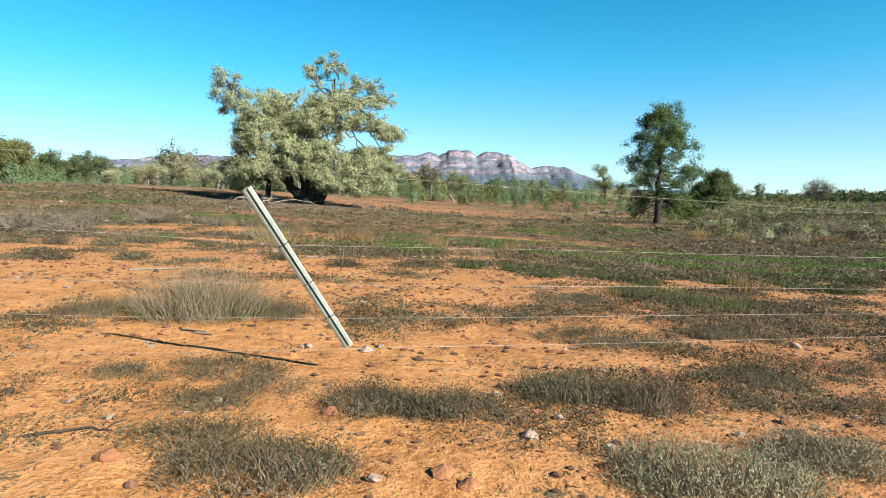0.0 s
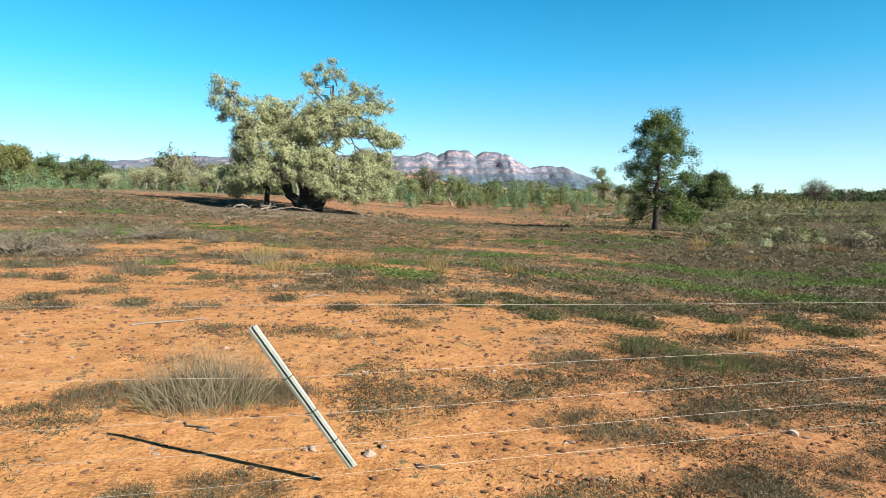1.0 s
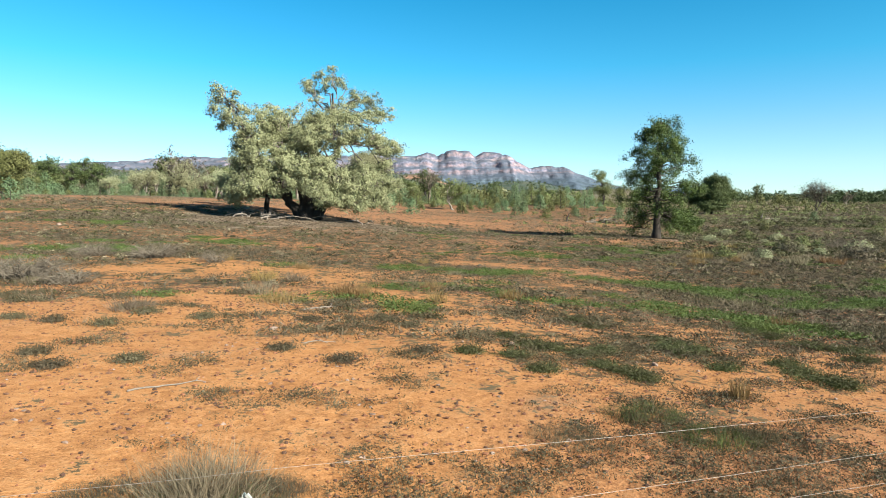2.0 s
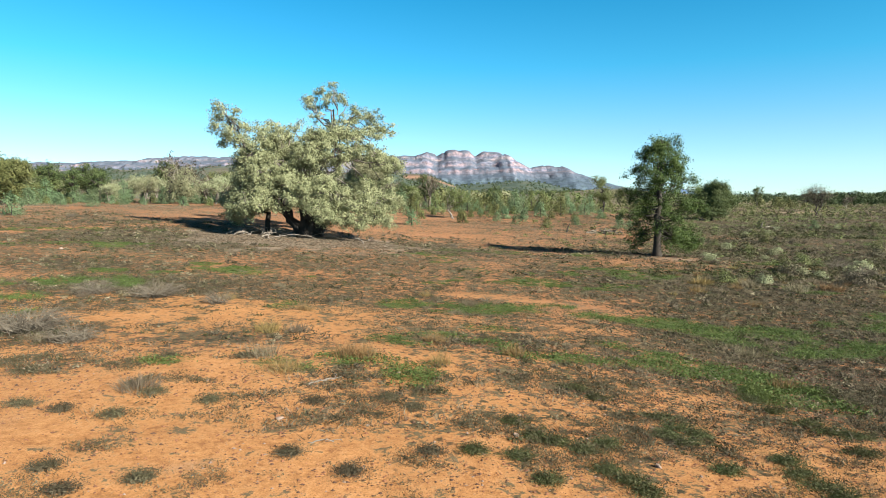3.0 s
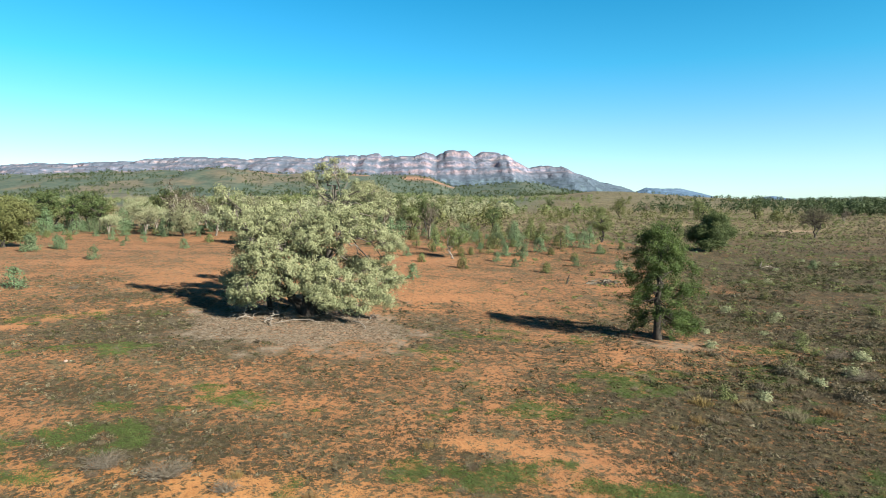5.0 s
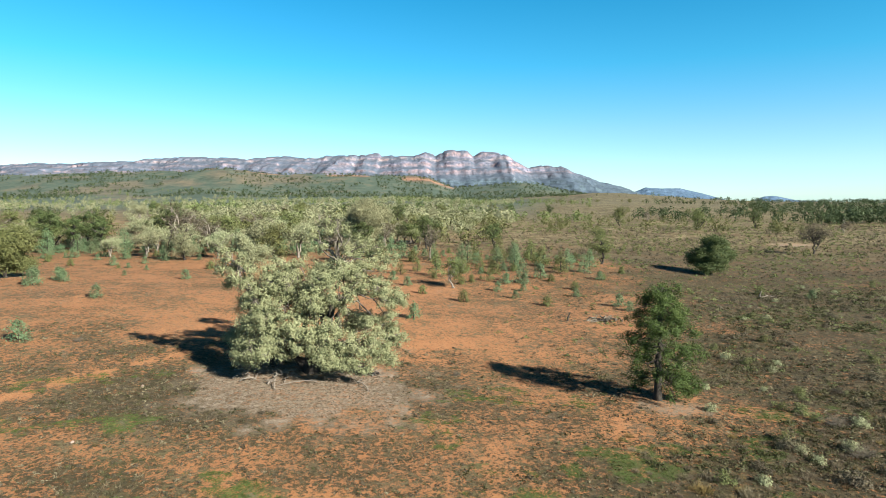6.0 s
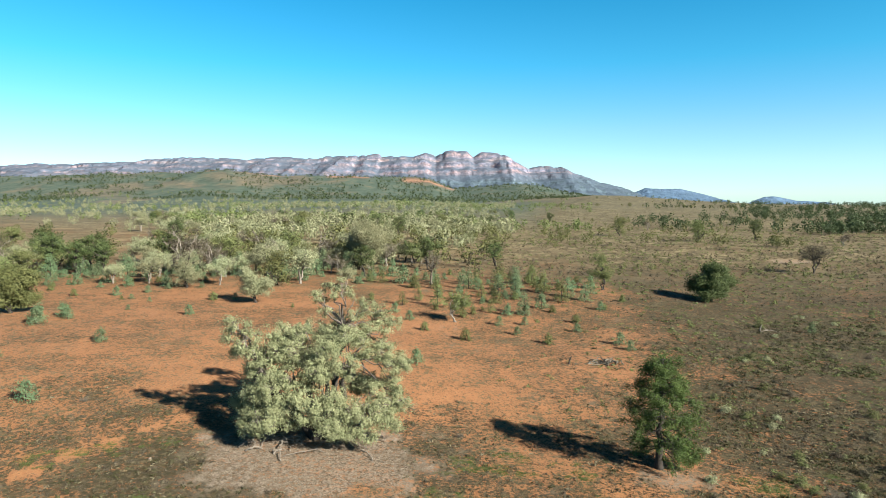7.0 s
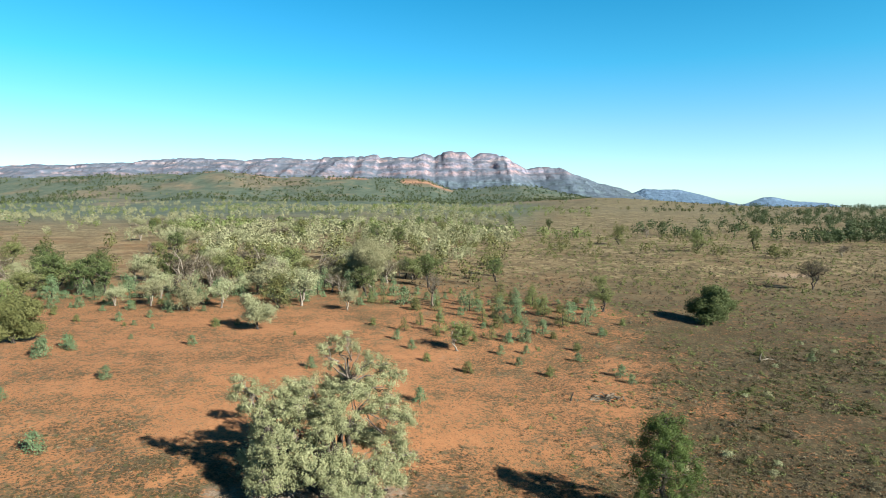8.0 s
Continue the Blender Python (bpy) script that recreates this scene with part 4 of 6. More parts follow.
def build_pine():
    rng = np.random.default_rng(12)
    t = thing("cypress_pine", "dark green cypress pine with a straight dark trunk", "tree", 17.5, 48.7)
    wood, green = Shape(), Shape()
    p = curve((0, 0, -0.15), (0.15, 0, 9.1), rng, 12, 0.02)
    wood.tube(p, np.interp(np.linspace(0, 1, 12), [0, 0.06, 0.3, 1], [0.42, 0.31, 0.25, 0.04]), 10)
    for k in range(86):
        z = 1.5 + 7.8 * (k / 86) ** 0.95
        th = k * 2.4 + rng.normal(0, 0.3)
        reach = np.interp(z, [1.4, 3.0, 5, 6.5, 8, 9.3], [2.2, 3.1, 3.0, 2.5, 1.8, 0.7]) * rng.uniform(0.5, 1.15)
        end = np.array([reach * math.cos(th) + 0.25, reach * math.sin(th), z + reach * rng.uniform(-0.1, 0.45) - 0.25 - 0.5 * (z < 2.6)])
        if k % 8 == 7:
            # low boughs droop towards the open side
            z, th, reach = 1.5 + 0.02 * k, rng.uniform(-0.9, 0.9), rng.uniform(1.6, 2.9)
            end = np.array([reach * math.cos(th) + 0.25, reach * math.sin(th), rng.uniform(0.8, 1.5)])
        a = np.array([0.016 * z, 0, z])
        br = curve(a, end, rng, 6, 0.12, -0.06)
        wood.tube(br, np.linspace(0.05, 0.015, 6), 5, False)
        # leafy tufts towards the end of each branch, its inner part bare
        for f in ((0.62, 0.82, 1.0) if reach > 1.3 else (0.7, 1.0)):
            c = a + (end - a) * f + rng.normal(size=3) * 0.16
            for e in c + rng.normal(size=(2, 3)) * np.array([0.22, 0.22, 0.22]):
                wood.tube(curve(a + (end - a) * (f - 0.2), e, rng, 3, 0.15), np.linspace(0.02, 0.008, 3), 3, False)
                d = rng.normal(size=(70, 3)) * np.array([0.2, 0.2, 0.19])
                green.leaves(e + d, 0.17, 0.07, rng, 0.0, -0.3, False, d / 0.2 * 0.6 + (e - a) / reach * 0.5 + np.array([0, 0, 0.25]))
    part("trunk", wood, BARK, t, shade_smooth=True)
    part("crown", green, PINE_LEAF, t)
    return t


build_gum()
build_pine()


def ball_of(rng, w, h, z0, n, r):
    """Clumps that fill a round crown of width w from z0 to h."""
    out = []
    for _ in range(n):
        d = rng.normal(size=3)
        d *= rng.uniform(0.3, 0.85) / np.linalg.norm(d)
        out.append((d[0] * w / 2, d[1] * w / 2, (z0 + h) / 2 + d[2] * (h - z0) / 2, r * rng.uniform(0.75, 1.25)))
    return out


def round_tree(name, label, x, y, seed, w, h, mat, low=0.12, n=14, per=9, each=18, leaf=(0.32, 0.16), bark=BARK, group="", bare=0.0, stems=2, hang=0.1, r=None, twigs=8):
    rng = np.random.default_rng(seed)
    r = r or w * 0.19
    cl = ball_of(rng, w, h, h * low, n, r)
    st = [(rng.normal(0, 0.1), rng.normal(0, 0.1), rng.normal(0, w * 0.1), rng.normal(0, w * 0.1), h * rng.uniform(0.25, 0.4), 0.02 * h + 0.02) for _ in range(stems)]
    return tree(name, label, "tree", x, y, seed, st, cl, per / max(r, 0.3) ** 1.0, each, r * 0.26, leaf, mat, bark, group, hang, 0.015, 5, bare, 0.3, twigs)


# trees that stand by themselves
round_tree("round_tree", "dense round dark green tree on bare ground", 57.3, 128.5, 21, 9.4, 8.3, NATIVE_PINE, 0.02, 26, 22, 34, (0.4, 0.16))
round_tree("olive_tree", "dense olive green tree beside small blue bushes", -70.0, 98.5, 22, 9.0, 8.6, OLIVE_LEAF, 0.02, 26, 20, 30, (0.4, 0.16))
round_tree("bushy_tree", "low grey-green bushy tree on red earth", -33.8, 110.5, 23, 7.4, 7.6, MALLEE_LEAF, 0.05, 16, 15, 26, (0.32, 0.14))
round_tree("mixed_thicket", "thicket of grey twigs and green leaves", -53.0, 126.5, 24, 9.0, 8.6, MALLEE_LEAF, 0.03, 18, 12, 20, (0.34, 0.14), bare=0.35)
round_tree("small_tree", "small open tree with a thin pale stem", 2.25, 101.1, 25, 6.2, 5.4, OLIVE_LEAF, 0.3, 12, 13, 22, (0.28, 0.12), PALE_BARK)
round_tree("slender_tree", "slender grey-green tree with an open crown", 35.5, 134.3, 26, 6.0, 8.6, OLIVE_LEAF, 0.2, 14, 12, 20, (0.32, 0.12))
round_tree("bare_tree", "nearly leafless grey tree beside a sand patch", 110.6, 180.0, 27, 11.0, 10.0, GREY_SHRUB, 0.2, 22, 9, 12, (0.4, 0.15), bare=0.5)
round_tree("bare_tree", "tall leafless grey tree among green bushes", -2.4, 139.0, 28, 5.6, 10.0, GREY_SHRUB, 0.2, 18, 8, 8, (0.34, 0.12), GREY_WOOD, bare=0.6, stems=3)
round_tree("woodland_gum", "tall grey-green gum at the woodland's edge", -19.5, 164.0, 29, 13.5, 14.5, MALLEE_LEAF, 0.1, 26, 18, 26, (0.45, 0.2), PALE_BARK)


# ---- woodland, bushes and far trees ----
wood_rng = np.random.default_rng(77)
grey_gum = round_tree("woodland_tree", "grey-green woodland gum with pale limbs", -84.0, 172.0, 31, 9.0, 8.5, MALLEE_LEAF, 0.15, 16, 9, 11, (0.46, 0.2), PALE_BARK, "woodland trees", 0.1, 3, twigs=1)
bare_gum = round_tree("woodland_tree", "thin grey half-bare woodland tree", -70.0, 178.0, 32, 8.0, 8.5, GREY_SHRUB, 0.2, 14, 8, 9, (0.5, 0.2), PALE_BARK, "woodland trees", 0.5, 3, twigs=6)
olive = round_tree("woodland_tree", "olive green round woodland tree", -97.0, 153.0, 33, 9.0, 8.6, OLIVE_LEAF, 0.05, 16, 8, 11, (0.48, 0.21), BARK, "woodland trees", twigs=1)
dark = round_tree("woodland_tree", "dark green native pine on the plain", -85.5, 149.5, 34, 7.6, 10.8, NATIVE_PINE, 0.08, 15, 8, 9, (0.55, 0.23), BARK, "woodland trees", twigs=1)
for x, y, s, o in [(-88, 121, 0.9, olive), (-104, 160, 1.0, dark), (-112, 150, 1.1, olive), (-93, 166, 1.0, dark), (-145, 206, 1.1, olive), (99.8, 339.7, 1.35, olive), (123, 291.3, 1.3, olive), (160, 309, 1.1, dark),
                   (134, 395, 0.9, bare_gum), (178, 268, 0.8, bare_gum), (84, 470, 1.0, dark), (60, 520, 1.0, dark), (22, 420, 0.9, dark), (35, 430, 0.8, dark), (-60, 158, 0.8, bare_gum), (-46, 170, 1.0, grey_gum), (-8, 182, 0.8, olive)]:
    place(o, x, y, s, wood_rng.uniform(0, 6.3))
for x, y, s, o in [(-62, 147, 1.4, bare_gum), (-65.5, 150, 1.3, bare_gum), (-56, 150, 1.0, bare_gum), (-95, 137, 0.9, olive), (-96.5, 152, 1.05, dark), (-88, 147, 0.9, dark)]:
    place(o, x, y, s, wood_rng.uniform(0, 6.3))
made = 0
while made < 150:
    y = (130 if made > 112 else 165) + (60 if made > 112 else 330) * wood_rng.uniform() ** 1.3
    u = wood_rng.uniform(-0.84, 0.12)
    x = u * y
    if y > 168 and (fbm(x / 45, y / 45, 3, 61) < 0.44 + 0.25 * smooth(-0.1, 0.1, u) or (u < -0.5 and 205 < y < 480)) or y <= 168 and (u > -0.12 or y < 132 - 60 * u - 40):
        continue
    pick = wood_rng.uniform() + 0.25 * (u + 0.2)
    o = grey_gum if pick < 0.38 else bare_gum if pick < 0.6 else olive if pick < 0.84 else dark
    place(o, x, y, wood_rng.uniform(0.55, 1.15), wood_rng.uniform(0, 6.3))
    made += 1


def conifer_bush(name, label, x, y, seed, w, h, mat, group, each=7):
    """A young soft conifer: leafy to the ground, narrowing upwards."""
    rng = np.random.default_rng(seed)
    t = thing(name, label, "bush", x, y, group=group)
    wood, green = Shape(), Shape()
    each = each + 5
    wood.tube(curve((0, 0, -0.05), (0, 0, h * 0.9), rng, 6, 0.03), np.linspace(0.03 * h, 0.006, 6), 5)
    n = 58
    f = rng.uniform(0, 1, n) ** 1.3
    th, rr = rng.uniform(0, 6.3, n), (1 - f) ** 0.55 * w / 2 * rng.uniform(0.35, 1.05, n)
    c = np.stack([rr * np.cos(th), rr * np.sin(th), 0.05 * h + f * h * 0.95], 1)
    at = np.repeat(c, each, 0) + rng.normal(size=(n * each, 3)) * w * 0.075
    mid = np.repeat(c, each, 0)
    green.leaves(at, 0.16 * h ** 0.5, 0.075 * h ** 0.5, rng, 0.0, -0.6, True, (at - mid) / w * 5 + (mid - (0, 0, 0.35 * h)) / w * (1.6, 1.6, 1.0) + (0, 0, 0.2))
    part("stem", wood, BARK, t)
    part("foliage", green, mat, t)
    return t


young = conifer_bush("young_pine", "young blue-green conifer bush on red earth", -44.4, 78.7, 41, 2.0, 1.7, BLUE_LEAF, "young bushes")
young2 = conifer_bush("young_pine", "young bright green conifer bush", 15.7, 89.7, 42, 1.8, 1.6, OLIVE_LEAF, "young bushes")
tall_young = conifer_bush("young_pine", "tall young blue-green conifer", 16.8, 136.4, 43, 3.6, 4.4, BLUE_LEAF, "young bushes", 8)
tall_young2 = conifer_bush("young_pine", "tall young green conifer", 23.7, 120.1, 44, 3.8, 4.2, OLIVE_LEAF, "young bushes", 8)
for x, y, s, o in [(-59.8, 89.4, 1.5, young), (-59.6, 95.4, 1.2, young), (-57.8, 93.5, 1.0, young), (-61.5, 92.5, 1.3, young), (-39.5, 56.8, 1.15, young), (-72.9, 133.1, 1.5, young), (-77.7, 129.7, 1.4, young), (-66, 128, 1.2, young),
                   (-62, 116, 1.0, young), (-58, 120, 0.8, young), (-3.4, 75.5, 1.1, young), (-2.8, 93.9, 0.9, young2), (3.4, 89.3, 1.15, young2), (11.6, 94.3, 0.8, young), (26.4, 89.9, 1.1, young), (21.7, 97.7, 0.8, young),
                   (54.6, 103.6, 1.0, young2), (61.2, 99.8, 0.9, young), (-49, 63, 0.8, young), (-52, 70, 0.9, young), (18.7, 114.2, 1.6, young), (10.6, 118.8, 1.5, young2), (5.5, 108, 0.9, young2), (-5.5, 101, 0.9, young),
                   (-54, 147, 2.2, young), (-38.5, 146, 2.6, young), (-34.5, 152.7, 2.4, young), (-9, 140, 2.4, young), (-6, 134, 1.8, young2)]:
    place(o, x, y, s, wood_rng.uniform(0, 6.3))
for k in range(44):
    x, y = (wood_rng.uniform(-92, -38), wood_rng.uniform(92, 142)) if k % 3 else (wood_rng.uniform(-28, 34), wood_rng.uniform(84, 118))
    place((young, young2)[k % 2], x, y, wood_rng.uniform(0.4, 1.0), wood_rng.uniform(0, 6.3))
for k in range(64):
    x, y = wood_rng.normal(13, 13), wood_rng.normal(136, 12)
    if y < 108:
        y = 216 - y
    place((tall_young, tall_young2, young, young2)[int(wood_rng.integers(4))], x, y, wood_rng.uniform(0.55, 1.1), wood_rng.uniform(0, 6.3))
for k in range(80):
    x, y = wood_rng.uniform(-95, -10), wood_rng.normal(148, 9)
    place((tall_young, young)[int(wood_rng.integers(2))], x, y, wood_rng.uniform(0.7, 1.3), wood_rng.uniform(0, 6.3))


def far_trees(name, label, mat, xs, ys, hs, seed, per=34):
    """A far wood: every tree a stem with a ragged crown of leafy sprays."""
    rng = np.random.default_rng(seed)
    sh = Shape()
    n = len(xs)
    base = np.stack([xs, ys, ground_z(xs, ys)], 1)
    d = rng.normal(size=(n, per, 3))
    d /= np.linalg.norm(d, axis=2)[:, :, None]
    d *= rng.uniform(0.3, 1.0, (n, per, 1)) ** 0.5
    wide = rng.uniform(0.36, 0.54, n)
    at = base[:, None] + d * np.stack([hs * wide, hs * wide, hs * 0.46], 1)[:, None] + np.stack([0 * hs, 0 * hs, hs * 0.53], 1)[:, None]
    size = np.repeat(hs, per)
    sh.leaves(at.reshape(-1, 3), size * 1.5 / per ** 0.5, size * 0.85 / per ** 0.5, rng, small=True, out=d.reshape(-1, 3) + np.array([0, 0, 0.2]))
    stem = np.array([[-0.02, 0, 0], [0.02, 0, 0], [0.015, 0.01, 0.5], [-0.015, 0.01, 0.5]])
    v = base[:, None] + stem[None] * hs[:, None, None]
    sh.add(v.reshape(-1, 3), np.arange(4 * n).reshape(-1, 4))
    ob = part(name, sh, mat)
    return tagged(ob, label, "trees", kind="stuff")


def wood_spots(n, y0, y1, u0, u1, seed, size, thin):
    rng = np.random.default_rng(seed)
    y = y0 + (y1 - y0) * rng.uniform(0, 1, n * 4) ** 1.4
    u = rng.uniform(u0, u1, n * 4)
    x = u * y
    keep = (fbm(x / size, y / size, 3, seed) > thin + (0.16 * smooth(0.62, 0.32, u) if u0 == 0.3 else 0)) & ((u > -0.46) | (y > 560) | (rng.uniform(size=len(y)) < 0.12))
    return x[keep][:n], y[keep][:n]


for label, mat, n, a, seed, thin, h in [
        ("far grey-green woodland on the plain", MALLEE_LEAF, 1150, (330, 1500, -0.95, 0.12), 71, 0.46, (5, 9)),
        ("far olive woodland on the plain", OLIVE_LEAF, 750, (380, 1700, -0.95, 0.25), 72, 0.5, (5, 9)),
        ("grey-green woodland in the middle distance", MALLEE_LEAF, 230, (175, 480, -0.9, 0.06), 70, 0.5, (4, 8)),
        ("olive woodland in the middle distance", OLIVE_LEAF, 190, (175, 480, -0.9, 0.1), 69, 0.5, (4, 8)),
        ("low shrubs dotted over the far plain", OLIVE_LEAF, 1900, (165, 760, -0.15, 0.95), 68, 0.4, (0.6, 1.8)),
        ("grey low shrubs dotted over the far plain", GREY_SHRUB, 1500, (165, 700, -0.2, 0.95), 67, 0.4, (0.5, 1.5)),
        ("far dark pine wood on the plain", FAR_PINE, 720, (340, 1200, 0.3, 0.95), 73, 0.51, (5.5, 9.5)),
        ("scattered far dark trees on open ground", OLIVE_LEAF, 260, (260, 1400, 0.0, 0.6), 74, 0.5, (3, 6)),
        ("scrub on the slopes of the low ridge", FAR_PINE, 3400, (1500, 2350, -0.85, 0.25), 75, 0.4, (5, 9)),
        ("trees on the far plain's skyline", FAR_PINE, 420, (820, 1250, 0.36, 0.95), 76, 0.35, (3, 5))]:
    xs, ys = wood_spots(n, *a, seed, 45 if seed == 73 else 120, thin)
    r = np.random.default_rng(seed + 100)
    far_trees("far_trees", label, mat, xs, ys, r.uniform(*h, len(xs)), seed, {67: 12, 68: 13, 69: 90, 70: 90, 71: 48, 72: 44, 73: 64, 74: 60}.get(seed, 28 if seed < 75 else 10))


# ---- low growth ----
def spots(n, y0, y1, seed, side=0.8, pad=2.0, power=1.0):
    rng = np.random.default_rng(seed)
    y = y0 + (y1 - y0) * rng.uniform(0, 1, n) ** power
    x = rng.uniform(-1, 1, n) * (side * y + pad)
    return x, y, rng


def on_ground(x, y, up=0.0):
    return np.stack([x, y, ground_z(x, y) + up], 1)


def stuff(name, label, category, shape, mat):
    return tagged(part(name, shape, mat), label, category, kind="stuff")


def near_herbs():
    x, y, rng = spots(46000, 0.9, 14, 81, 0.78, 0.6, 0.8)
    c, g, li, sa = zones(x, y)
    m = fbm(x / 0.9, y / 0.7, 5, 82) + 0.25 * (c - 0.4) + 0.09 * smooth(0.9, 2.6, x) * smooth(2.4, 3.6, y) * (1 - smooth(5, 7.5, y)) - 0.075 * smooth(6, 8.5, y) - 0.3 * bell(x, y, 1.35, 1.75, 0.5, 0.3) - 0.08 * bell(x, y, -1.3, 1.5, 0.5, 0.4) - 0.12 * bell(x, y, 0.7, 1.75, 0.5, 0.4) - 0.08 * bell(x, y, 0.3, 3.0, 0.8, 0.5)
    keep = m + 0.02 + (0.06 + 0.035 * smooth(0.8, 2, x)) * rng.normal(size=len(x)) > 0.55
    x, y, m, g = x[keep], y[keep], m[keep], g[keep]
    grow = np.clip((m - 0.53) / 0.14, 0.12, 1)
    a = rng.uniform(size=len(x))
    for name, label, mat, sel, hgt, cnt, w in (("herb_mat", "dark grey-green low herbs in patches", DARK_HERB, (a < 0.55) & (g < 0.4), 0.034, 12, 0.0028),
                                             ("dry_twigs", "short dry grey twigs in patches", GREY_SHRUB, (a >= 0.55) & (g < 0.4), 0.042, 8, 0.0026),
                                             ("green_herbs", "green low herbs in strips", GREEN_HERB, g >= 0.4, 0.04, 9, 0.006)):
        s = np.flatnonzero(sel)
        big = 1 + y[s] / 10
        near = y[s] < 5
        sh = Shape()
        for sel2, plain in ((near, False), (~near, True)):
            q = s[sel2]
            if len(q):
                if mat is not GREY_SHRUB:
                    k = 16 if plain else 22
                    far = np.repeat(y[q], k)
                    at = np.repeat(on_ground(x[q], y[q]), k, 0) + rng.normal(size=(len(far), 3)) * np.array([0.03, 0.03, 0]) * (1 + far / 7)[:, None]
                    at[:, 2] += np.repeat(hgt * (0.3 + grow[q]), k) * rng.uniform(0, 1, len(far)) * (0.8 + far / 10)
                    sh.leaves(at, 0.0105 * (1 + far / 4), 0.0042 * (1 + far / 3.5), rng, 0.1, -0.5, True)
                    continue
                sh.blades(on_ground(x[q], y[q], -0.004), 0.062 * big[sel2] * (0.35 + grow[q]), hgt * (0.3 + grow[q]) * (0.8 + 0.2 * big[sel2]), cnt, w * (1.2 if not plain else 2.6), rng, 0.9, plain)
        stuff(name, label, "herbs", sh, mat)


def mid_herbs(n, y0, y1, seed, power, size, per):
    x, y, rng = spots(n, y0, y1, seed, 0.8, 1.0, power)
    c, g, li, sa = zones(x, y)
    keep = ((c + 1.2 * (fbm(x / 2.6, y / 2.0, 4, 84) - 0.5) + 0.2 * rng.normal(size=len(x)) + 0.14 * smooth(10, 13, y) * (1 - smooth(13, 19, y)) > 0.53) | (g > 0.3)) & (li < 0.5) & (rng.uniform(size=len(x)) < smooth(y0 - 1, y0 + 5, y + 5 * (fbm(x / 1.7, y / 1.4, 3, 93) - 0.5)))
    x, y, c, g = x[keep], y[keep], c[keep], g[keep]
    a = rng.uniform(size=len(x)) + 0.35 * (fbm(x / 6, y / 5, 2, 88) - 0.5)
    for name, label, mat, sel, hgt, cnt, w in (("herb_mat", "dark low herbs over red earth", DARK_HERB, (a < 0.34) & (g < 0.35), 0.1, per, 0.032),
                                             ("dry_twigs", "grey-brown dry herbs over red earth", GREY_SHRUB, (a >= 0.34) & (a < 0.74) & (g < 0.35), 0.12, per + 2, 0.016),
                                             ("green_herbs", "green herbs along the shallow drain", GREEN_HERB, g >= 0.35, 0.1, per + 10, 0.028),
                                             ("dry_grass", "straw-coloured tufts of dry grass", DRY_GRASS, (a >= 0.74) & (g < 0.35), 0.2, per + 3, 0.014)):
        s = np.flatnonzero(sel)
        sh = Shape()
        if name in ("green_herbs", "herb_mat"):
            leafy = s[y[s] < 30]
            s = s[y[s] >= 30]
            k = 20 if name == "green_herbs" else 15
            at = np.repeat(on_ground(x[leafy], y[leafy]), k, 0) + rng.normal(size=(len(leafy) * k, 3)) * np.array([0.15, 0.15, 0])
            at[:, 2] += hgt * 0.9 * rng.uniform(0.05, 1, len(at)) ** 1.4
            sh.leaves(at, 0.062, 0.03, rng, 0.25, -0.2, True)
        sh.blades(on_ground(x[s], y[s], -0.01), 0.2 * size, hgt * size * rng.uniform(0.5, 1.3, len(s)), cnt, w * size, rng, 0.9, True)
        stuff(name, label, "herbs", sh, mat)


def ground_litter():
    """Bits of dry twig and leaf that lie on the earth."""
    for label, mat, n, y0, y1, seed, ln in (("bits of dry grey twig on the sand", GREY_SHRUB, 9000, 0.9, 11, 95, 0.04), ("bits of dark twig on the sand", BARK, 8000, 0.9, 11, 96, 0.03)):
        x, y, rng = spots(n, y0, y1, seed, 0.8, 0.6, 0.7)
        keep = fbm(x / 0.8, y / 0.7, 3, 82) + 0.08 * rng.normal(size=n) > 0.5
        sh = Shape().leaves(on_ground(x[keep], y[keep], 0.006), ln, 0.004, rng, 0.85)
        stuff("twig_litter", label, "litter", sh, mat)
    rng = np.random.default_rng(97)
    n = 9000
    a, q = rng.uniform(0, 6.3, n), np.sqrt(rng.uniform(0, 1, n))
    x, y = -11 + 8.6 * q * np.cos(a), 47.8 + 6.6 * q * np.sin(a)
    keep = zones(x, y)[2] > 0.35
    stuff("twig_litter", "bark and leaf litter under the gum", "litter", Shape().leaves(on_ground(x[keep], y[keep], 0.02), 0.28, 0.05, rng, 0.8), DRY_GRASS)


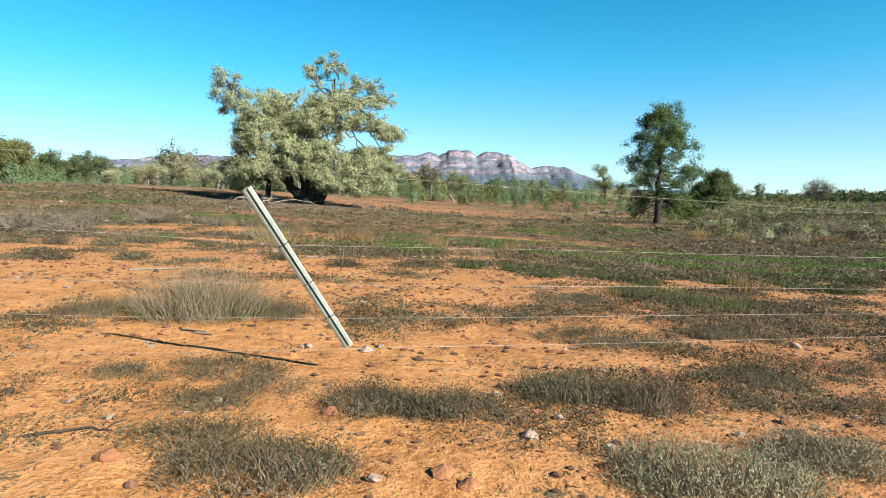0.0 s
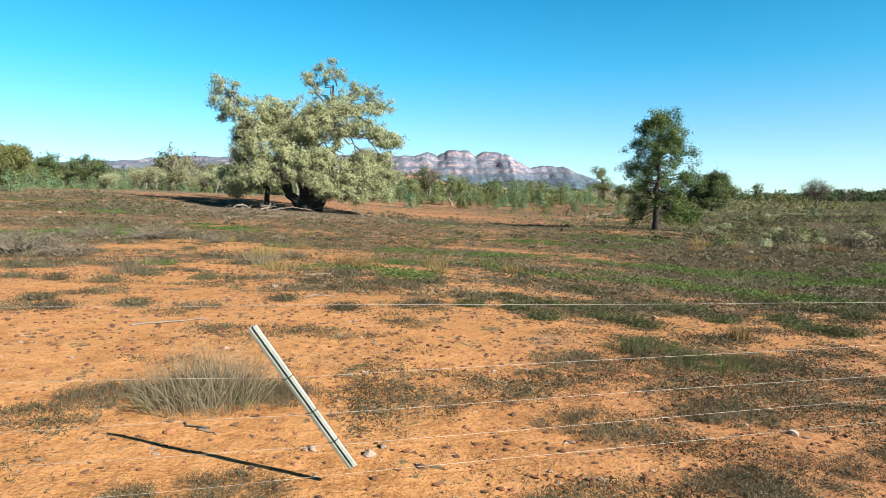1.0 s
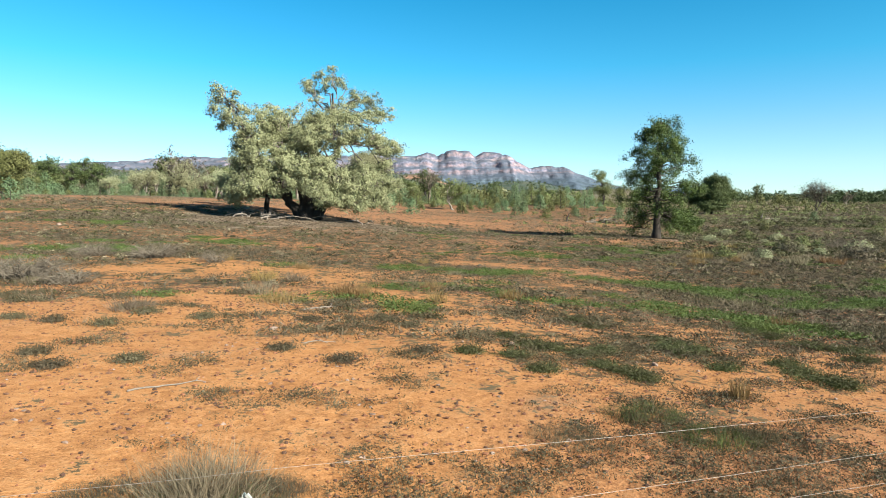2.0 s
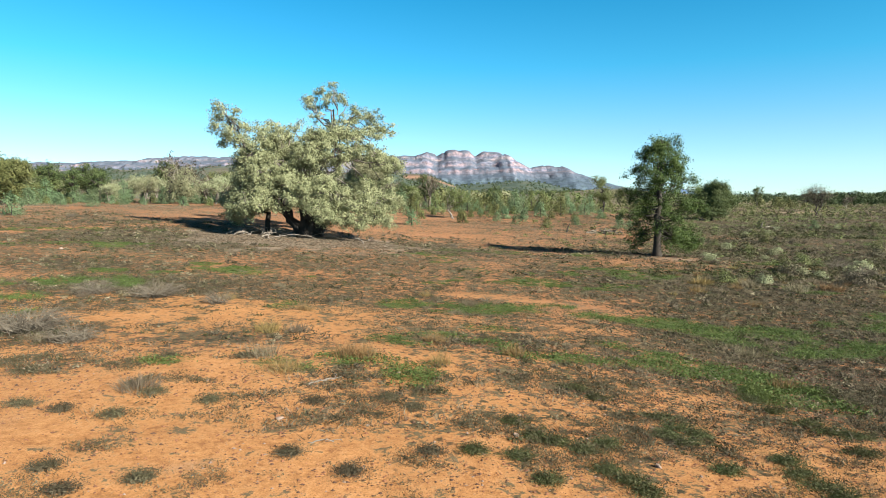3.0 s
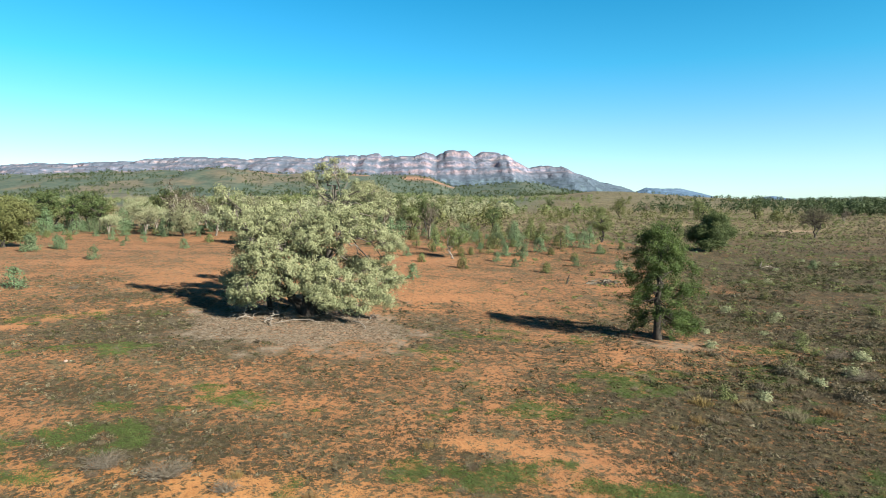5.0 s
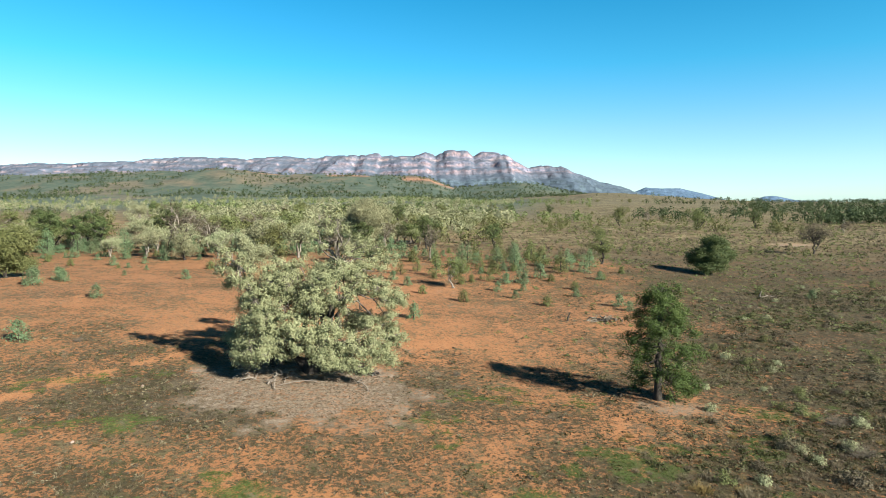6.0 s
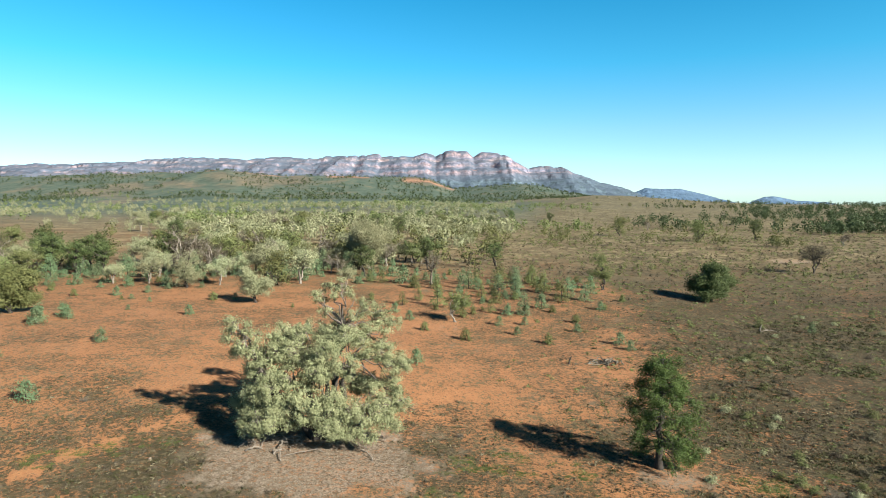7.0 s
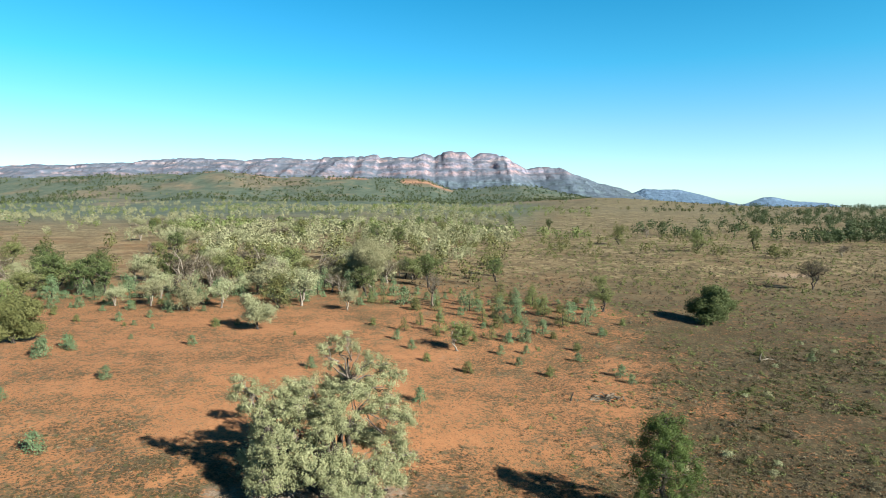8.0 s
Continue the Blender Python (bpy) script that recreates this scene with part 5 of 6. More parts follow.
def far_shrubs():
    for name, label, mat, n, y0, y1, thin, lean, size, seed in (
            ("saltbush", "grey saltbush scattered over the plain", GREY_SHRUB, 30000, 30, 330, 0.42, 0.3, 0.36, 85),
            ("low_bushes", "low olive bushes scattered over the plain", OLIVE_LEAF, 20000, 32, 420, 0.44, 0.28, 0.4, 86),
            ("heath", "dark olive heath on the open plain", HEATH_LEAF, 20000, 36, 110, 0.4, 0.48, 0.42, 90),
            ("spinifex", "yellow-green tussocks on the plain", DRY_GRASS, 11000, 30, 170, 0.48, 0.36, 0.24, 87)):
        x, y, rng = spots(n, y0, y1, seed, 0.85, 0.0, 1.5)
        c, g, li, sa = zones(x, y)
        keep = (x / y + 0.35 * smooth(120, 170, y) + 0.12 * rng.normal(size=len(x)) > lean) & (fbm(x / 12, y / 12, 3, seed) > thin) & (li < 0.3) & ((rng.uniform(size=len(x)) < smooth(40, 85, y)) | ((name == "heath") & (rng.uniform(size=len(x)) < 0.3 + 0.7 * smooth(40, 62, y))))
        x, y = x[keep], y[keep]
        r = size * rng.uniform(0.35, 1.0, len(x)) ** 1.3 * 1.7 * (1 + y / 260)
        sh = Shape()
        if name == "spinifex":
            sh.blades(on_ground(x, y, -0.02), r, r * 0.95, 16, 0.04, rng, 0.8, True)
        else:
            r = r * 0.8
            for sel, k, ln in ((y < 70, 26, 0.36), ((y >= 70) & (y < 120), 15, 0.48), (y >= 120, 9, 0.68)):
                m = int(sel.sum())
                d = rng.normal(size=(m, k, 3))
                d /= np.linalg.norm(d, axis=2)[:, :, None]
                d[:, :, 2] = np.abs(d[:, :, 2])
                at = on_ground(x[sel], y[sel])[:, None] + d * rng.uniform(0.3, 1.0, (m, k, 1)) * r[sel][:, None, None] * np.array([1, 1, 0.62])
                big = np.repeat(r[sel], k)
                sh.leaves(at.reshape(-1, 3), big * ln, big * ln * 0.5, rng, 0.1, -0.4, True, d.reshape(-1, 3) + np.array([0, 0, 0.15]))
        stuff(name, label, "shrubs", sh, mat)


def stubble():
    x, y, rng = spots(42000, 34, 92, 98, 0.72, 0.0, 0.9)
    keep = (fbm(x / 7, y / 9, 4, 99) + 0.1 * rng.normal(size=len(x)) > 0.47) & (x < 0.3 * y)
    x, y = x[keep], y[keep]
    stuff("dry_grass", "short straw-coloured stubble on red earth", "herbs", Shape().blades(on_ground(x, y, -0.01), 0.16, (0.11 + 0.09 * smooth(48, 60, y)) * rng.uniform(0.5, 1.3, len(x)), 4, 0.018, rng, 0.9, True), DRY_GRASS)


def herb_clumps():
    """Low rounded tufts of herb that break up the bare earth, each with its own shade."""
    x, y, rng = spots(26000, 9.0, 64, 141, 0.78, 1.0, 0.8)
    c, g, li, sa = zones(x, y)
    want = c + 0.9 * (fbm(x / 1.5, y / 1.2, 4, 142) - 0.5) + 0.5 * (fbm(x / 0.4, y / 0.4, 2, 143) - 0.5)
    keep = (want + 0.16 * rng.normal(size=len(x)) > 0.55) & (g < 0.45) & (li < 0.4)
    x, y, want = x[keep], y[keep], want[keep]
    r = (0.06 + 0.17 * rng.uniform(0, 1, len(x)) ** 2.2) * (0.7 + 0.5 * np.clip(want, 0, 1)) * (0.7 + y / 75)
    pick = rng.uniform(size=len(x)) + 0.5 * (fbm(x / 5, y / 5, 2, 144) - 0.5)
    for label, mat, share in (("dark rounded tufts of low herb on red earth", HEATH_LEAF, pick < 0.28), ("brown-grey tufts of dry herb on red earth", GREY_SHRUB, (pick >= 0.28) & (pick < 0.7)), ("dusky low tufts of herb on red earth", DARK_HERB, (pick >= 0.7) & (pick < 0.86)), ("straw-coloured low tufts of grass on red earth", DRY_GRASS, pick >= 0.86)):
        sh = Shape()
        for sel, k, ln in ((share & (y < 20), 26, 0.42), (share & (y >= 20) & (y < 34), 16, 0.56), (share & (y >= 34), 9, 0.78)):
            m = int(sel.sum())
            d = rng.normal(size=(m, k, 3))
            d /= np.linalg.norm(d, axis=2)[:, :, None]
            d[:, :, 2] = np.abs(d[:, :, 2])
            at = on_ground(x[sel], y[sel])[:, None] + d * rng.uniform(0.3, 1.0, (m, k, 1)) * r[sel][:, None, None] * np.array([1, 1, 0.6])
            big = np.repeat(r[sel], k)
            sh.leaves(at.reshape(-1, 3), big * ln, big * ln * 0.45, rng, 0.1, -0.5, True, d.reshape(-1, 3) + np.array([0, 0, 0.1]), 0.7)
        stuff("herb_tufts", label, "herbs", sh, mat)


near_herbs()
herb_clumps()
stubble()
mid_herbs(50000, 8.5, 56, 83, 0.75, 1.0, 6)
mid_herbs(30000, 52, 125, 89, 0.9, 1.5, 6)
ground_litter()
far_shrubs()


def low_shrub(label, x, y, seed, w, h, mat, blades=260, depth=0.7, straw=GREY_SHRUB, group="shrubs by the fence", grain=1.0):
    """A low mat of twigs and small leaves."""
    rng = np.random.default_rng(seed)
    t = thing("low_shrub", label, "shrub", x, y, group=group)
    o = np.array(t.location)
    n = int(blades / 5)
    a, r = rng.uniform(0, 6.3, n), np.sqrt(rng.uniform(0, 1, n)) if grain < 1.5 else np.minimum(np.abs(rng.normal(0, 0.42, n)), 1.1)
    px, py = r * np.cos(a) * w / 2, r * np.sin(a) * w / 2 * depth
    k = np.sqrt(np.clip(1 - (r * 0.9) ** 2, 0.05, 1)) * (0.6 + 0.8 * fbm(px * 6 + seed, py * 6, 2, 9))
    at = on_ground(px + x, py + y, -0.005) - o
    stems, leafy = Shape(), Shape()
    stems.blades(at, 0.07 * grain, h * k, 12 if grain < 1.5 else 7, 0.003 * grain, rng, 0.9)
    each = 80 if grain < 1.5 else 44
    lv = np.repeat(at, each, 0) + rng.normal(size=(n * each, 3)) * np.array([0.045, 0.045, 0.0]) * grain
    lv[:, 2] += rng.uniform(0.05, 0.95, len(lv)) * np.repeat(h * k, each)
    leafy.leaves(lv, (0.01 if grain < 1.5 else 0.034), (0.0036 if grain < 1.5 else 0.012), rng, 0.0, -0.5, True)
    tagged(part("twig_tangle", stems, straw, t), kind="stuff")
    tagged(part("foliage", leafy, mat, t), kind="stuff")
    return t


for label, x, y, w, h, mat, n, straw in [
        ("dark grey-green mat of low shrub", 0.12, 2.32, 0.42, 0.10, DARK_HERB, 300, GREY_SHRUB), ("dark grey-green mat of low shrub", 0.42, 2.3, 0.42, 0.11, DARK_HERB, 300, GREY_SHRUB),
        ("grey-green cushion of low shrub", 0.92, 2.55, 0.5, 0.12, DARK_HERB, 380, GREY_SHRUB), ("grey-green shrub with dry stalks", 1.22, 2.5, 0.42, 0.12, DARK_HERB, 320, DRY_GRASS),
        ("thin grey mat of low herbs", 1.75, 2.6, 0.6, 0.06, DARK_HERB, 180, GREY_SHRUB), ("thin grey mat of low herbs", 2.2, 2.45, 0.6, 0.06, GREY_SHRUB, 160, GREY_SHRUB), ("thin grey mat of low herbs", 2.35, 3.2, 0.7, 0.06, DARK_HERB, 180, GREY_SHRUB), ("thin grey mat of low herbs", 3.1, 4.6, 0.8, 0.07, GREY_SHRUB, 170, GREY_SHRUB),
        ("thin grey mat of low herbs", -0.42, 1.95, 0.4, 0.05, DARK_HERB, 160, GREY_SHRUB), ("thin grey mat of low herbs", -0.5, 2.3, 0.36, 0.05, DARK_HERB, 130, GREY_SHRUB), ("thin grey mat of low herbs", -0.95, 2.6, 0.3, 0.06, DARK_HERB, 110, GREY_SHRUB), ("thin grey mat of low herbs", -0.3, 2.5, 0.4, 0.05, GREY_SHRUB, 140, GREY_SHRUB),
        ("dry twiggy low shrub on sand", -0.12, 1.72, 0.52, 0.12, DARK_HERB, 440, DRY_GRASS), ("pale woolly low shrub on sand", 1.2, 1.78, 0.62, 0.12, WOOLLY_LEAF, 520, DRY_GRASS),
        ("pale woolly low shrub on sand", 1.62, 1.95, 0.45, 0.1, WOOLLY_LEAF, 320, DRY_GRASS),
        ("green low shrub spread flat", 2.45, 6.1, 0.9, 0.16, GREEN_HERB, 420, DARK_HERB), ("green low shrub spread flat", 2.85, 5.5, 0.9, 0.15, DARK_HERB, 420, GREEN_HERB),
        ("dark low shrub beside green herbs", 3.3, 5.6, 0.5, 0.14, DARK_HERB, 240, DARK_HERB), ("grey low mat of herbs on sand", 1.35, 3.75, 0.8, 0.09, DARK_HERB, 360, GREY_SHRUB),
        ("grey low mat of herbs on sand", 2.3, 4.1, 0.8, 0.1, DARK_HERB, 360, GREY_SHRUB), ("grey low mat of herbs on sand", 1.9, 2.95, 0.6, 0.08, DARK_HERB, 300, GREY_SHRUB), ("grey low mat of herbs on sand", 1.5, 5.4, 0.9, 0.1, DARK_HERB, 320, GREY_SHRUB),
        ("thin grey mat of low herbs", -0.6, 2.75, 0.5, 0.06, DARK_HERB, 220, GREY_SHRUB), ("dark low shrub under dry grass", -0.75, 4.1, 0.7, 0.14, DARK_HERB, 380, GREY_SHRUB),
        ("dark low shrub under dry grass", -1.75, 3.95, 0.8, 0.12, DARK_HERB, 380, GREY_SHRUB), ("dark low shrub beside stones", 2.9, 3.2, 0.8, 0.08, DARK_HERB, 320, GREY_SHRUB)]:
    low_shrub(label, x, y, int(abs(x) * 100 + y * 1000), w, h, mat, n, 0.7, straw)


# low mats of herb beyond the fence
for x, y, w in [(2.6, 8.35, 0.63), (2.81, 8.0, 0.61), (2.96, 7.68, 0.69), (5.45, 9.01, 0.76), (5.41, 8.51, 1.09), (5.41, 8.07, 1.17), (5.48, 7.72, 1.14), (4.33, 11.23, 0.87), (4.45, 10.59, 1.11), (4.7, 10.23, 0.81), (4.07, 10.08, 0.65), (4.27, 9.75, 0.64), (1.78, 9.6, 0.59),
                (2.1, 9.37, 0.69), (2.43, 9.12, 0.68), (2.9, 9.42, 0.71), (7.0, 11.03, 1.1), (7.12, 10.57, 1.07), (7.38, 10.24, 1.06), (6.83, 12.73, 1.04), (6.91, 11.91, 1.0), (3.19, 12.96, 0.96), (3.45, 12.31, 0.77), (0.8, 8.84, 0.53), (1.44, 8.71, 0.53), (1.7, 7.88, 0.39), (1.54, 10.27, 0.5), (6.9, 9.4, 0.84), (4.38, 8.55, 0.69)]:
    low_shrub("dark green mat of low herb on sand", x, y, int(x * 100 + y * 1000), 0.8 * w, 0.1, HEATH_LEAF, 150, 0.7, GREEN_HERB, "herb mats beyond the fence", 2.4)
for x, y, w in [(-4.94, 9.7, 0.79), (-5.48, 11.51, 0.92), (-4.91, 10.98, 0.87), (-6.77, 10.2, 1.03), (-0.87, 7.86, 0.48), (-0.15, 10.71, 0.77), (-1.81, 8.4, 0.41), (-5.89, 13.85, 1.27), (-4.25, 13.97, 1.06), (-5.89, 9.92, 0.56), (-4.72, 7.69, 0.43), (-4.12, 7.08, 0.4), (-3.7, 10.61, 0.54),
                (-1.92, 10.83, 0.66), (-0.65, 11.26, 0.82), (-3.38, 7.44, 0.49), (0.14, 8.69, 0.52), (-7.27, 18.5, 0.96)]:
    low_shrub("grey-brown low shrub with dry twigs on sand", x, y, int(-x * 100 + y * 1000), 0.75 * w, 0.1, DARK_HERB, 110, 0.75, GREY_SHRUB, "herb mats beyond the fence", 2.4)


def grass_tussock(label, x, y, seed, r, h, mat, n, group="grass tussocks", plain=False):
    rng = np.random.default_rng(seed)
    t = thing("grass_tussock", label, "grass", x, y, group=group)
    a, q = rng.uniform(0, 6.3, n), np.sqrt(rng.uniform(0, 1, n)) * r * 0.55
    at = np.stack([q * np.cos(a), q * np.sin(a), np.full(n, -0.01)], 1)
    part("grass_clump", Shape().blades(at, r * 0.7, h * rng.uniform(0.5, 1.1, n), 7, 0.001 + 0.0005 * math.hypot(x, y), rng, 0.8, plain), mat, t)
    stalks = np.stack([0.6 * q * np.cos(a), 0.6 * q * np.sin(a), np.full(n, -0.01)], 1)[::5]
    part("dry_stalks", Shape().blades(stalks, r * 0.5, h * 1.2, 3, 0.0008 + 0.0004 * math.hypot(x, y), rng, 0.7, True), DRY_GRASS, t, "bleached dry stalks")
    return t


for label, x, y, r, h, mat, n in [
        ("tall tangled tussock of dry grey grass", -1.15, 4.0, 0.5, 0.46, DRY_GRASS, 240), ("green and straw grass tussock", -1.4, 3.9, 0.28, 0.2, GREEN_HERB, 26), ("green and straw grass tussock", -0.9, 3.95, 0.25, 0.18, GREEN_HERB, 18),
        ("yellow-green upright grass tussock", 3.8, 7.0, 0.16, 0.34, GOLD_GRASS, 40), ("golden dry grass tussock beside green herbs", -1.9, 14.5, 0.45, 0.5, GOLD_GRASS, 40), ("golden dry grass tussock beside green herbs", -3.0, 12.9, 0.5, 0.42, GOLD_GRASS, 40),
        ("golden dry grass tussock beside green herbs", -1.4, 14.3, 0.4, 0.5, GOLD_GRASS, 34), ("straw-coloured dry grass tussock on sand", -5.3, 11.2, 0.45, 0.4, DRY_GRASS, 40), ("straw-coloured dry grass tussock on sand", -3.8, 14.1, 0.5, 0.5, DRY_GRASS, 40),
        ("straw-coloured dry grass tussock on sand", 0.3, 14.1, 0.35, 0.45, GOLD_GRASS, 30), ("golden dry grass tussock beside green herbs", 2.2, 15.6, 0.35, 0.45, GOLD_GRASS, 30), ("golden dry grass tussock beside green herbs", -4.6, 17.2, 0.5, 0.5, GOLD_GRASS, 36),
        ("yellow-green tall grass tussock", 14.7, 33.4, 0.6, 0.6, GOLD_GRASS, 36), ("yellow-green tall grass tussock", 17.0, 33.0, 0.6, 0.6, DRY_GRASS, 36), ("yellow-green tall grass tussock", 18.8, 31.6, 0.7, 0.7, DRY_GRASS, 40), ("yellow-green tall grass tussock", 21.0, 32.2, 0.7, 0.6, GOLD_GRASS, 36)]:
    grass_tussock(label, x, y, int(abs(x) * 90 + y * 77), r, h, mat, n)


def scatter_tussocks():
    """Golden tussocks and rounded shrubs on the open ground beyond the drain."""
    rng = np.random.default_rng(131)
    gold = grass_tussock("yellow tall grass tussock on open ground", 13.4, 31.0, 501, 0.5, 0.55, GOLD_GRASS, 30, "tussocks on the plain", True)
    straw = grass_tussock("straw-coloured tall grass tussock on open ground", 15.6, 35.0, 502, 0.55, 0.5, DRY_GRASS, 30, "tussocks on the plain", True)
    for k in range(120):
        x = rng.uniform(11, 34)
        y = 33 + 0.25 * (x - 12) + rng.normal(0, 4.5)
        place((gold, straw, straw)[k % 3], x, y, rng.uniform(0.35, 0.85), rng.uniform(0, 6.3))
    for k in range(14):
        place((gold, straw, straw)[k % 3], rng.uniform(-16, 10), rng.uniform(13, 28), rng.uniform(0.45, 0.85), rng.uniform(0, 6.3))

    def dome(label, x, y, seed, mat, w, h):
        r = np.random.default_rng(seed)
        t = thing("saltbush_shrub", label, "shrub", x, y, group="shrubs on the plain")
        n = 90
        d = r.normal(size=(n, 3))
        d /= np.linalg.norm(d, axis=1)[:, None]
        d[:, 2] = np.abs(d[:, 2])
        c = d * r.uniform(0.4, 1.0, (n, 1)) * np.array([w / 2, w / 2, h])
        lv = np.repeat(c, 5, 0) + r.normal(size=(n * 5, 3)) * 0.07 * w
        part("foliage", Shape().leaves(lv, 0.15, 0.06, r, 0.0, -0.5, True, np.repeat(d, 5, 0) + (0, 0, 0.1)), mat, t)
        st = Shape()
        for e in c[::5]:
            st.tube(curve((0, 0, -0.03), e, r, 4, 0.2), np.linspace(0.015, 0.005, 4), 3, False)
        part("stem", st, GREY_WOOD, t)
        return t

    kinds = [dome("grey rounded saltbush on open ground", 27.0, 36.0, 511, GREY_SHRUB, 1.5, 0.8), dome("olive rounded shrub on open ground", 31.0, 52.0, 512, OLIVE_LEAF, 1.3, 0.8), dome("pale blue-grey saltbush on open ground", 24.0, 60.0, 513, MALLEE_LEAF, 1.3, 0.7)]
    for k in range(96):
        y = rng.uniform(34, 125)
        place(kinds[k % 3], rng.uniform(0.38, 0.78) * y + 3, y, rng.uniform(0.5, 1.35), rng.uniform(0, 6.3))


scatter_tussocks()


def wiry_bush(label, x, y, seed, w, h, mat, n):
    """A grey tangle of fine dry stems."""
    rng = np.random.default_rng(seed)
    t = thing("dry_bush", label, "bush", x, y, group="dry bushes")
    sh = Shape()
    for _ in range(n):
        a, q = rng.uniform(0, 6.3), math.sqrt(rng.uniform()) * w / 2
        e = np.array([q * math.cos(a), q * math.sin(a) * 0.8, h * rng.uniform(0.3, 1.0) * (1.15 - q / w)])
        sh.tube(curve(e * (0.25, 0.25, -0.05), e, rng, 5, 0.3, 0.1), np.linspace(0.009, 0.004, 5), 3, False)
    tagged(part("twig_tangle", sh, mat, t), kind="stuff")
    return t


for label, x, y, w, h, n in [("sprawling grey bush of dead stems", -11.0, 16.6, 3.0, 0.7, 300), ("sprawling grey bush of dead stems", -9.0, 15.3, 1.6, 0.5, 160), ("grey dry bush of wiry stems", -10.2, 22.5, 2.4, 0.7, 200), ("grey dry bush of wiry stems", -13.0, 23.5, 2.2, 0.7, 180),
                             ("grey dry bush of wiry stems", -7.6, 21.5, 1.4, 0.5, 110), ("small grey dry bush on red earth", 1.35, 54.6, 1.1, 0.5, 90), ("small grey dry bush on red earth", -34.2, 57.2, 1.4, 0.5, 90), ("grey dry bush of wiry stems", 27.0, 38.5, 2.4, 0.9, 160), ("grey dry bush of wiry stems", 29.0, 44.0, 2.6, 1.0, 160)]:
    wiry_bush(label, x, y, int(abs(x) * 50 + y * 31), w, h, GREY_WOOD, n)


# ---- fallen wood and stones ----
def fallen_branch(label, x, y, seed, length, r, turn, mat=DEAD_WOOD, forks=3, lift=0.0):
    rng = np.random.default_rng(seed)
    t = thing("fallen_branch", label, "branch", x, y, group="fallen branches")
    o = np.array(t.location)
    d = np.array([math.cos(turn), math.sin(turn), 0])
    p = curve(-d * length / 2, d * length / 2, rng, 9, 0.16)
    p[:, 2] = ground_z(p[:, 0] + x, p[:, 1] + y) - o[2] + r * 0.6 + lift * np.sin(np.linspace(0, 3.1, 9)) + np.abs(p[:, 2]) * 0.3
    sh = Shape().tube(p, np.linspace(r, r * 0.35, 9), 6)
    for k in range(forks):
        i = int(rng.integers(3, 8))
        e = p[i] + np.array([*rng.normal(0, 0.22, 2), rng.uniform(0.02, 0.2)]) * length
        sh.tube(curve(p[i], e, rng, 5, 0.2), np.linspace(r * 0.6, r * 0.2, 5), 5)
    part("limb", sh, mat, t, shade_smooth=True)
    return t


fallen_branch("thin pale stick on sand", -2.5, 6.45, 1, 0.75, 0.012, 0.6, forks=1)
fallen_branch("thin crooked pale stick", -2.0, 12.2, 2, 0.9, 0.02, 0.9, forks=2)
fallen_branch("short grey stick beside grass", -1.0, 3.45, 3, 0.3, 0.008, -0.6, forks=0)
fallen_branch("thin crooked pale stick", -1.4, 8.9, 4, 0.5, 0.012, 0.4, forks=1)
fallen_branch("grey fallen branch among saltbush", 54.2, 100.2, 5, 3.2, 0.09, 0.2, forks=3, lift=0.3)
fallen_branch("thin dark stick on sand", -0.8, 1.95, 6, 0.25, 0.006, 0.3, BARK, 1)
branch_rng = np.random.default_rng(90)
for k in range(16):
    a, q = branch_rng.uniform(2.6, 6.8), branch_rng.uniform(1.5, 6.0)
    fallen_branch("bleached fallen branch in leaf litter", -11.2 + q * math.cos(a), 51.0 + q * 0.8 * math.sin(a), 100 + k, branch_rng.uniform(1.2, 3.6), branch_rng.uniform(0.03, 0.08), branch_rng.uniform(0, 3.1), lift=0.25)


def log_heap():
    rng = np.random.default_rng(15)
    t = thing("log_heap", "heap of grey dead branches on the ground", "log heap", 21.5, 80.3)
    for k in range(26):
        c = np.array([*rng.normal(0, (1.1, 0.6)), 0])
        c[2] = 0.08 + 0.6 * max(0, 1 - (c[0] / 2) ** 2 - c[1] ** 2) * rng.uniform()
        a = rng.uniform(0, 3.1)
        d = np.array([math.cos(a), math.sin(a), rng.normal(0, 0.12)]) * rng.uniform(0.5, 1.3)
        part("limb", Shape().tube(curve(c - d, c + d, rng, 5, 0.12), np.linspace(0.1, 0.04, 5) * rng.uniform(0.5, 1.2), 6), GREY_WOOD, t)


log_heap()
stump = thing("dead_stump", "short leaning dead stump", "stump", 16.5, 79.0)
part("stump", Shape().tube([(0, 0, -0.1), (0.1, 0, 0.5), (0.35, 0, 1.1)], [0.14, 0.1, 0.05], 7), BARK, stump)
stump = thing("dead_stump", "broken grey stump beside a fallen branch", "stump", 53.0, 100.6)
part("stump", Shape().tube([(0, 0, -0.1), (0.05, 0, 0.5), (0.3, 0, 1.2)], [0.16, 0.12, 0.06], 7), DEAD_WOOD, stump)


def rock_shape(rng, size, flat=0.6):
    bm = bmesh.new()
    bmesh.ops.create_icosphere(bm, subdivisions=2, radius=1)
    k = rng.normal(size=(6, 3))
    k /= np.linalg.norm(k, axis=1)[:, None]
    for v in bm.verts:
        p = np.array(v.co)
        for n in k:
            over = p @ n - 0.62
            if over > 0:
                p = p - n * over * 0.85
        v.co = p * size * np.array([1, 0.75, flat]) * (1 + 0.06 * rng.normal())
    me = bpy.data.meshes.new("stone")
    bm.to_mesh(me)
    bm.free()
    return me


